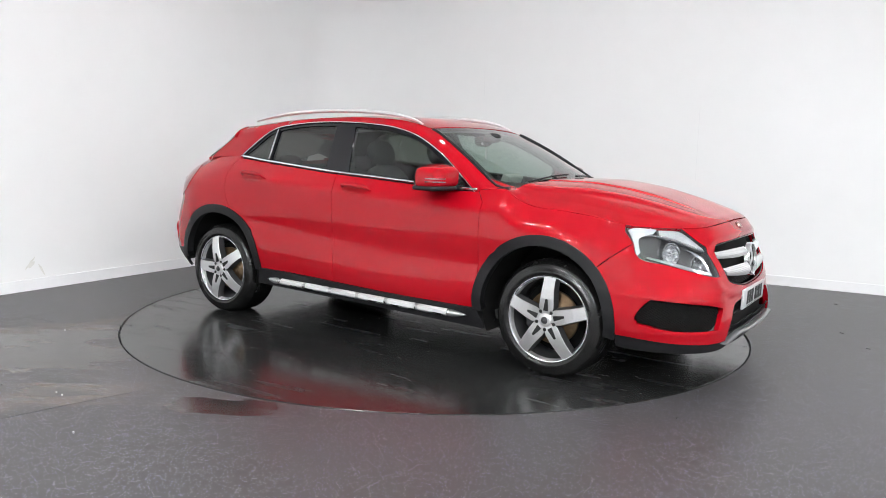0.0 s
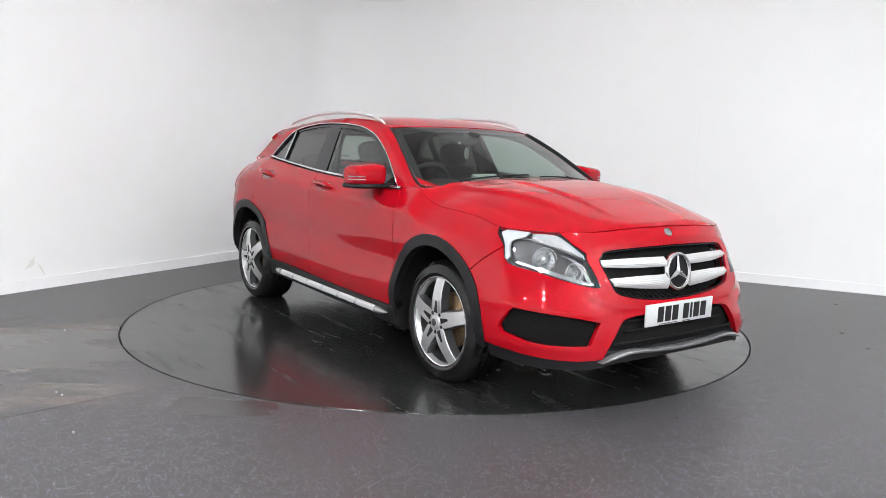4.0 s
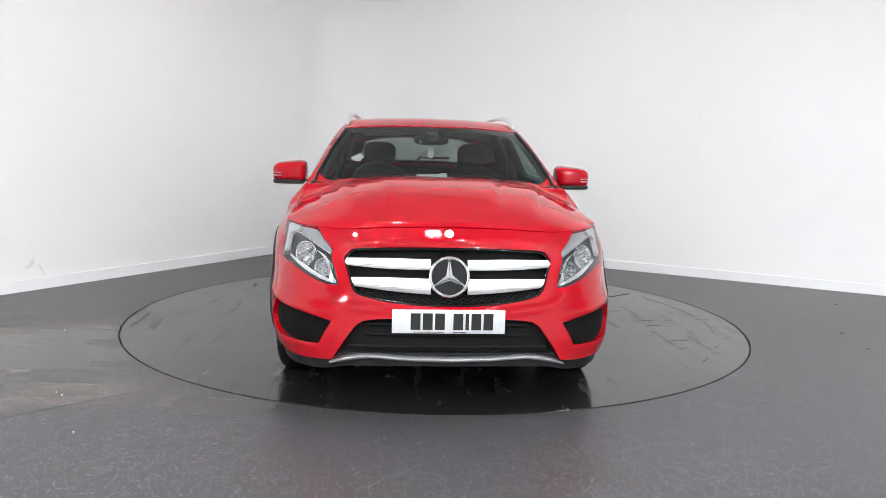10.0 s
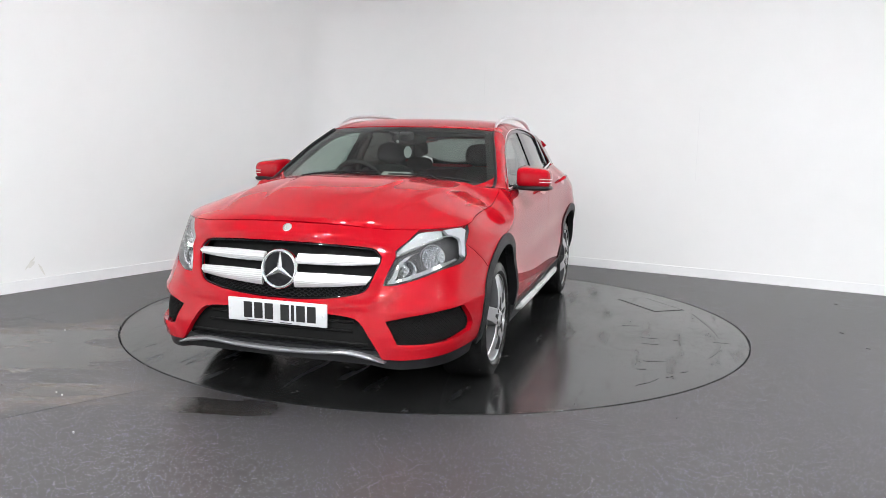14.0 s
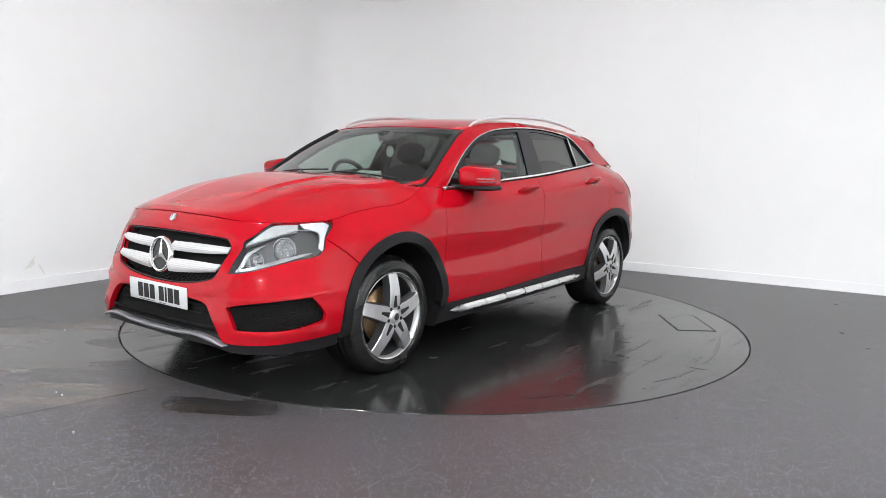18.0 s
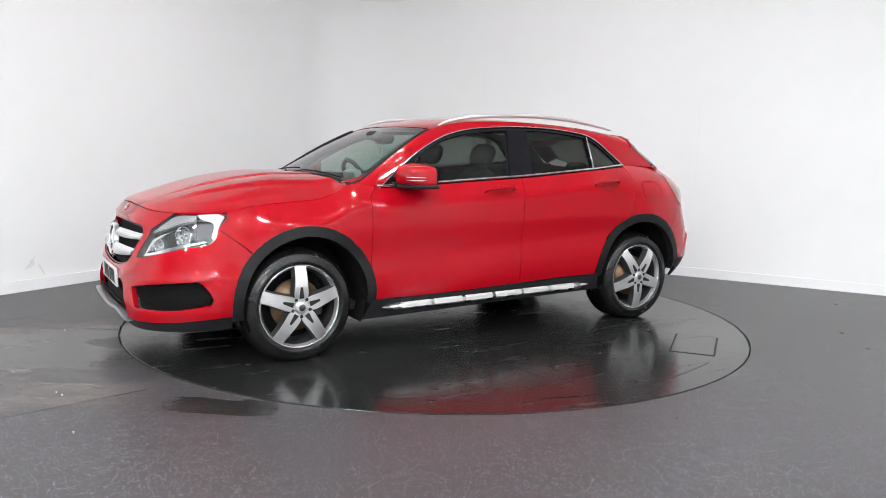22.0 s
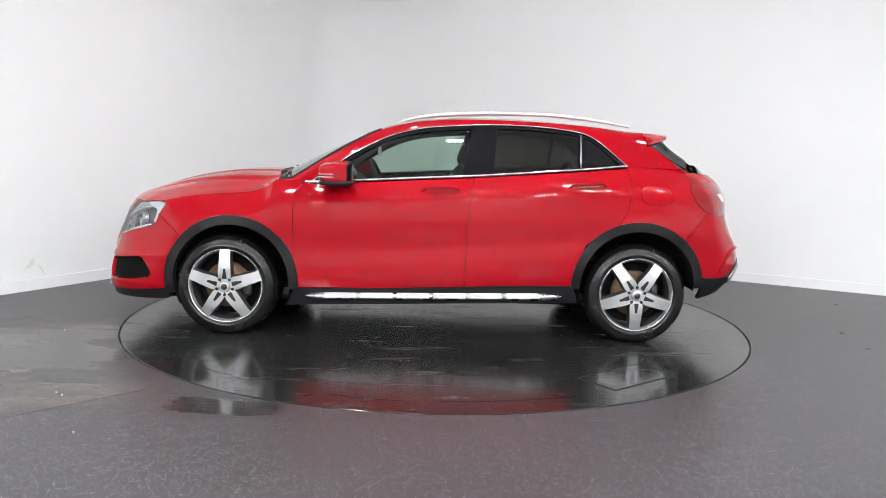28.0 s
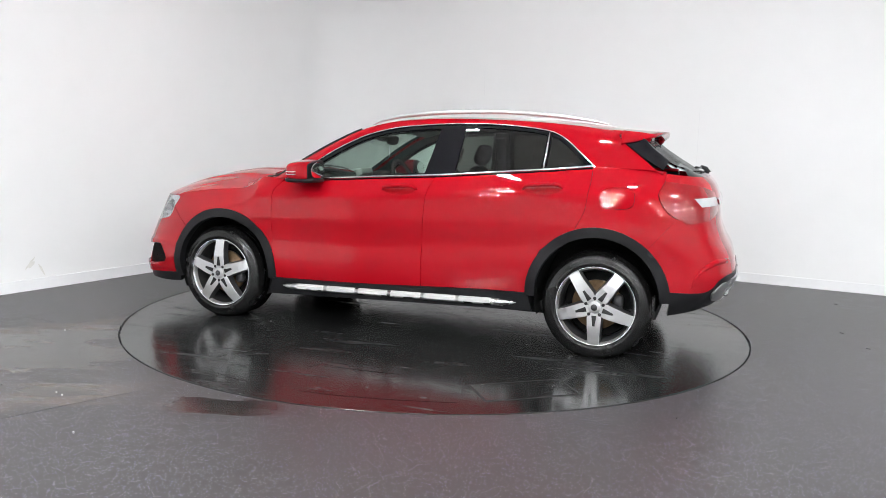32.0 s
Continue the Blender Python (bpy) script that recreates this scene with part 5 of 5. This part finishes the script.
    for i in range(25):
        v = -1 + 2 * i / 24
        row = []
        w0, w1 = edge_v(-1.44) * top_y(-1.44) * .985, .445
        tip = -1.665 + .05 * abs(v) ** 3
        for f in (0, .25, .5, .75, 1.0):
            x = -1.425 + (tip + 1.425) * f
            y = v * (w0 + (w1 - w0) * f)
            z0 = roof_at(-1.425, v * w0)
            row.append((x, y, z0 + (1.402 - .03 * abs(v) ** 2.2 - z0) * f ** .9))
        for f, w in ((1.0, .445), (.6, .51), (.25, .575), (0.0, .61)):
            x = -1.442 + (tip + .004 + 1.442) * f
            row.append((x, v * w, 1.384 - .03 * abs(v) ** 2.2 - .028 * (1 - f) - .014 * abs(v) ** 4 * (1 - f)))
        grid.append([bm.verts.new(p) for p in row])
    for a, b in zip(grid, grid[1:]):
        for k in range(8):
            bm.faces.new((a[k], b[k], b[k + 1], a[k + 1]))
    bm.faces.new(grid[0])
    bm.faces.new(grid[-1][::-1])
    bmesh.ops.recalc_face_normals(bm, faces=bm.faces)
    wing = part("roof_spoiler", bm, RED, car)

    def cheek_surface(x, z):
        dz = z - 1.312
        return Vector((x, .657 - .8 * dz - 120 * max(0.0, dz) ** 3 - .95 * max(0.0, -1.44 - x), z))
    cheek = loop([(-1.414, 1.392), (-1.425, 1.35), (-1.434, 1.313)], [(-1.434, 1.313), (-1.50, 1.326), (-1.56, 1.345), (-1.615, 1.366)], [(-1.615, 1.366), (-1.60, 1.376)], [(-1.60, 1.376), (-1.52, 1.387), (-1.414, 1.392)], step=.02)
    for s in (1, -1):
        part("cheek", patch(cheek, cheek_surface, sign=s, gap=0, lip=.04, step=.02), RED, wing)
    bm = bmesh.new()
    p = [(x, y, roof_at(x, y) + .02) for x, y in ((-1.885, .0), (-1.875, .14), (-1.86, .3))]
    tube(bm, p, .008, 6)
    rw = part("rear_wiper", bm, BLACK_PLASTIC, car)
    bm = bmesh.new()
    tube(bm, [(-1.93, 0, 1.135), (-1.915, 0, 1.165), (-1.885, .02, roof_at(-1.885, .02) + .028)], [.022, .016, .01], 8)
    part("wiper_arm", bm, BLACK_PLASTIC, rw)
    bm = bmesh.new()
    box(bm, (-1.65, -.6, .2), (2.0, .6, .25))
    part("underbody", bm, DARK, car, smooth=False)


def build_wheels():
    def spoke_mesh(y):
        """One broad spoke, machined face up, its flanks darker."""
        bm = bmesh.new()
        prof = [(.035, .036, .020), (.075, .044, .024), (.12, .041, .025), (.17, .037, .019), (.215, .035, .008), (.238, .036, .000)]
        rows = []
        for r, w, h in prof:
            rows.append([bm.verts.new((a, y * b, r)) for a, b in ((-w - .008, h - .05), (-w, h - .004), (-w * .93, h), (w * .93, h), (w, h - .004), (w + .008, h - .05))])
        for a, b in zip(rows, rows[1:]):
            for k in range(5):
                f = bm.faces.new((a[k], b[k], b[k + 1], a[k + 1]))
                f.material_index = 1 if k in (0, 4) else 0
        bmesh.ops.recalc_face_normals(bm, faces=bm.faces)
        return bm
    for x, y, lift in ((1.352, 1, 0), (1.352, -1, 2), (-1.352, 1, 36), (-1.352, -1, -16)):
        bm = bmesh.new()
        lathe(bm, [(.244, -.004 * y), (.2455, 0), (.241, .003 * y), (.233, -.004 * y), (.226, -.03 * y), (.214, -.05 * y), (.212, -.12 * y), (.22, -.2 * y)], 72)
        bmesh.ops.recalc_face_normals(bm, faces=bm.faces)
        for f in bm.faces:
            r = math.hypot(f.calc_center_median().x, f.calc_center_median().z)
            f.material_index = 2 if r > .236 else 0 if r > .229 else 1
        wheel = part("wheel", bm, (ALLOY, ALLOY_DARK, CHROME), car, "five-spoke machined alloy wheel")
        wheel.location = (x, y * .862, .326)
        bm = bmesh.new()
        prof = [(.2425, -.008), (.247, .004), (.256, .010), (.272, .013), (.274, .010), (.292, .009), (.306, -.001), (.3155, -.012), (.3215, -.026), (.3255, -.040)]
        for k in range(4):
            a = -.044 - .043 * k
            prof += [(.3275, a), (.3275, a - .030), (.320, a - .032), (.320, a - .038)]
        prof += [(.3275, -.218), (.318, -.235), (.29, -.245), (.245, -.235)]
        rings = lathe(bm, [(r + .0065 * min(1.0, max(0.0, (r - .26) / .06)), h * y) for r, h in prof], 120)
        for i, ring in enumerate(rings):
            for j in range(7, 10):
                if i % 2:
                    d = ring[j].co.xz.normalized() * .0045
                    ring[j].co.x -= d.x
                    ring[j].co.z -= d.y
        bmesh.ops.recalc_face_normals(bm, faces=bm.faces)
        part("tyre", bm, RUBBER, wheel)
        for k in range(5):
            sp = part("spoke", spoke_mesh(y), (ALLOY, ALLOY_DARK), wheel, smooth=False)
            sp.rotation_euler = (0, radians(lift + 72 * k), 0)
            bm = bmesh.new()
            box(bm, (-.015, (.0225 if y > 0 else -.0275), .052), (.015, (.0275 if y > 0 else -.0225), .118), bevel=.002)
            for v in bm.verts:
                v.co.x *= 1.0 if v.co.z < .085 else .45
            sl = part("slot", bm, SEAM, wheel)
            sl.rotation_euler = (0, radians(lift + 72 * k), 0)
            bm = bmesh.new()
            a = radians(lift + 72 * k + 36)
            lathe(bm, [(.0005, .018 * y), (.009, .018 * y), (.012, .012 * y), (.017, .012 * y), (.017, -.01 * y)], 14, m=Matrix.Translation((.055 * math.sin(a), 0.006 * y, .055 * math.cos(a))))
            part("bolt", bm, SEAM, wheel)
        bm = bmesh.new()
        lathe(bm, [(.0005, .034 * y), (.02, .034 * y), (.024, .031 * y), (.030, .033 * y), (.036, .028 * y), (.04, .016 * y), (.068, .012 * y), (.072, -.02 * y)], 40)
        bmesh.ops.recalc_face_normals(bm, faces=bm.faces)
        part("hub_cap", bm, ALLOY, wheel)
        bm = bmesh.new()
        lathe(bm, [(.0005, .0365 * y), (.019, .0355 * y), (.0205, .033 * y)], 30)
        bmesh.ops.recalc_face_normals(bm, faces=bm.faces)
        part("cap_disc", bm, ALLOY_DARK, wheel)
        bm = bmesh.new()
        lathe(bm, [(.05, -.06 * y), (.075, -.06 * y), (.08, -.07 * y), (.152, -.07 * y), (.152, -.095 * y), (.05, -.095 * y)], 48)
        bmesh.ops.recalc_face_normals(bm, faces=bm.faces)
        part("brake_disc", bm, IRON, wheel)
        bm = bmesh.new()
        for i in range(2):
            dome(bm, (-.125, -.075 * y, .03 - .06 * i), (.035, .035, .045), None, 3, 12, 8)
        part("caliper", bm, ALLOY_DARK, wheel)
        bm = bmesh.new()
        lathe(bm, [(.21, -.15 * y), (.0005, -.15 * y)], 30)
        part("wheel_back", bm, DARK, wheel)


def build_cabin():
    for s in (1, -1):
        card = loop(S((.85, .35), (.85, 1.0)), S(*belt(.85, -1.3, -.003)), S((-1.3, 1.1), (-1.3, .86)), S((-1.3, .86), (-1.08, .77), (-.95, .6), (-.89, .4)), S((-.89, .4), (.85, .35)))
        part("door_card", patch(card, shell, sign=s, offset=-.021, lip=0, gap=0, step=.1), TRIM, car)
        qc = loop(S(*belt(-1.3, -1.72, -.02)), S((-1.72, 1.1), (-1.72, .86)), S((-1.72, .86), (-1.3, .86)))
        part("trunk_trim", patch(qc, shell, sign=s, offset=-.07, lip=0, gap=0, step=.1), TRIM, car)
    bm = bmesh.new()
    prof = [(1.02, 1.035), (.80, 1.045), (.62, 1.03), (.55, .99), (.53, .93), (.56, .80), (.62, .65), (.70, .45)]
    rows = []
    for i in range(25):
        y = -.72 + 1.44 * i / 24
        hood = .035 * math.exp(-((y + .36) / .16) ** 4)
        rows.append([bm.verts.new((x + .04 * (abs(y) / .72) ** 2 * (1 if x < .7 else -.6), y, z + hood * (1 if .5 < x < .7 and z > .95 else 0))) for x, z in prof])
    for a, b in zip(rows, rows[1:]):
        for k in range(len(prof) - 1):
            bm.faces.new((a[k], b[k], b[k + 1], a[k + 1]))
    part("dashboard", bm, TRIM, car)
    bm = bmesh.new()
    box(bm, (-.03, -.10, 0), (.03, .10, .055), pose(.62, -.005, 1.035, 0, 20, 0), .008)
    part("dash_screen", bm, material_cache("ash"), car, "pale grey dash display")
    # steering wheel
    sm = Matrix.Translation((.43, -.355, .985)) @ pose(0, 0, 0, 0, -66, 0)
    bm = bmesh.new()
    ring = [sm @ Vector((.183 * math.cos(a), .183 * math.sin(a), 0)) for a in (2 * math.pi * k / 40 for k in range(42))]
    tube(bm, ring, .016, 10, caps=False)
    wheel = part("steering_wheel", bm, TRIM, car)
    bm = bmesh.new()
    dome(bm, (0, 0, -.02), (.075, .085, .03), None, 2.6, 20, 10, sm)
    part("wheel_hub", bm, TRIM, wheel)
    for a in (90, -90, 180):
        bm = bmesh.new()
        d = Vector((math.cos(radians(a)), math.sin(radians(a)), 0))
        tube(bm, [sm @ (d * .06 + Vector((0, 0, -.02))), sm @ (d * .18)], [.022, .014], 8, .5)
        part("wheel_spoke", bm, SATIN if a != 180 else TRIM, wheel)

    def seat(name, y, w, xb, tilt, top):
        bm = bmesh.new()
        dome(bm, (xb + .27, y, .52), (.27, w, .10), None, 3.5, 28, 12)
        st = part(name, bm, CLOTH, car)
        bm = bmesh.new()
        m = Matrix.Translation((xb, y, .56)) @ pose(0, 0, 0, 0, -tilt, 0)
        dome(bm, (0, 0, top / 2), (.075, w * .95, top / 2), None, 3.2, 28, 14, m)
        part("seat_back", bm, CLOTH, st)
        return st, m
    for y in (-.36, .36):
        st, m = seat("front_seat", y, .25, -.02, 20, .60)
        bm = bmesh.new()
        dome(bm, (.02, 0, .69), (.05, .125, .085), None, 2.8, 22, 12, m)
        part("headrest", bm, CLOTH, st)
        for dy in (-.06, .06):
            bm = bmesh.new()
            tube(bm, [m @ Vector((0, dy, .56)), m @ Vector((.01, dy, .66))], .007, 8)
            part("headrest_post", bm, CHROME, st)
    st, m = seat("rear_seat", 0, .64, -.86, 22, .56)
    for y in (-.42, .42):
        bm = bmesh.new()
        dome(bm, (.0, y, .60), (.045, .12, .065), None, 2.8, 22, 12, m)
        part("headrest", bm, CLOTH, st)
    bm = bmesh.new()
    box(bm, (-1.75, -.6, 1.02), (-1.1, .6, 1.04), bevel=.005)
    part("parcel_shelf", bm, TRIM, car)
    bm = bmesh.new()
    box(bm, (-1.7, -.72, .25), (1.0, .72, .30))
    part("cabin_floor", bm, TRIM, car, smooth=False)
    for s in (1, -1):
        bm = bmesh.new()
        tube(bm, [(-.28, s * .69, 1.02), (-.30, s * .65, 1.2), (-.31, s * .585, 1.35)], [.05, .045, .04], 10, .6)
        part("pillar_cover", bm, TRIM, car)
        bm = bmesh.new()
        tube(bm, [(-.30, s * .60, 1.33), (-.26, s * .64, 1.05), (-.22, s * .66, .7)], .012, 6, .3)
        part("seat_belt", bm, CLOTH, car)
    # rear-view mirror
    bm = bmesh.new()
    dome(bm, (0, 0, 0), (.022, .12, .036), None, 3, 24, 10, pose(.385, 0, 1.312, 0, -12, 6))
    rv = part("rear_view_mirror", bm, TRIM, car)
    bm = bmesh.new()
    dome(bm, (.46, 0, 1.335), (.06, .05, .035), None, 2.6, 18, 8)
    part("mirror_stalk", bm, TRIM, rv)
    bm = bmesh.new()
    dome(bm, (.425, -.075, 1.296), (.006, .011, .011), None, 2, 12, 8)
    part("sensor_dot", bm, WHITE_PLATE, rv)


def build_charm():
    """An oval charm on a cord: a pale ring round a grey disc."""
    m = Matrix.Translation((.414, -.004, 1.226)) @ pose(0, 0, 0, 0, 90, 25)
    bm = bmesh.new()
    lathe(bm, [(.021, -.004), (.024, .004), (.031, .004), (.033, -.003), (.021, -.004)], 32, "z", m @ Matrix.Diagonal((1.25, .85, 1, 1)))
    bmesh.ops.recalc_face_normals(bm, faces=bm.faces)
    ch = part("hanging_charm", bm, WHITE_PLATE, car, "white oval charm on a cord")
    bm = bmesh.new()
    lathe(bm, [(.0005, .001), (.022, .001)], 28, "z", m @ Matrix.Diagonal((1.25, .85, 1, 1)))
    part("charm_disc", bm, material_cache("ash"), ch)
    bm = bmesh.new()
    tube(bm, [(.414, -.004, 1.265), (.40, -.002, 1.30)], .0015, 5)
    part("cord", bm, SEAM, ch)


build_front()
build_sides()
build_top()
build_rear()
build_wheels()
build_cabin()
build_charm()


# ---------------- what moves ----------------
def motions():
    heading = curve([0, 4, 8, 12, 16, 20, 24, 28, 32], [-34.26, -55.10, -75.91, -96.67, -117.46, -138.25, -159.00, -179.73, -200.44])
    rows, deck = [], []
    for t in range(0, 33, 2):
        a = heading(float(t))
        c = pose(0, 0, 0, 0, 0, a)
        rows.append((float(t), c @ pose(0.0399, -0.0899, 0)))
        deck.append((float(t), c))
    walk(car, rows)
    walk(turntable, deck)


motions()
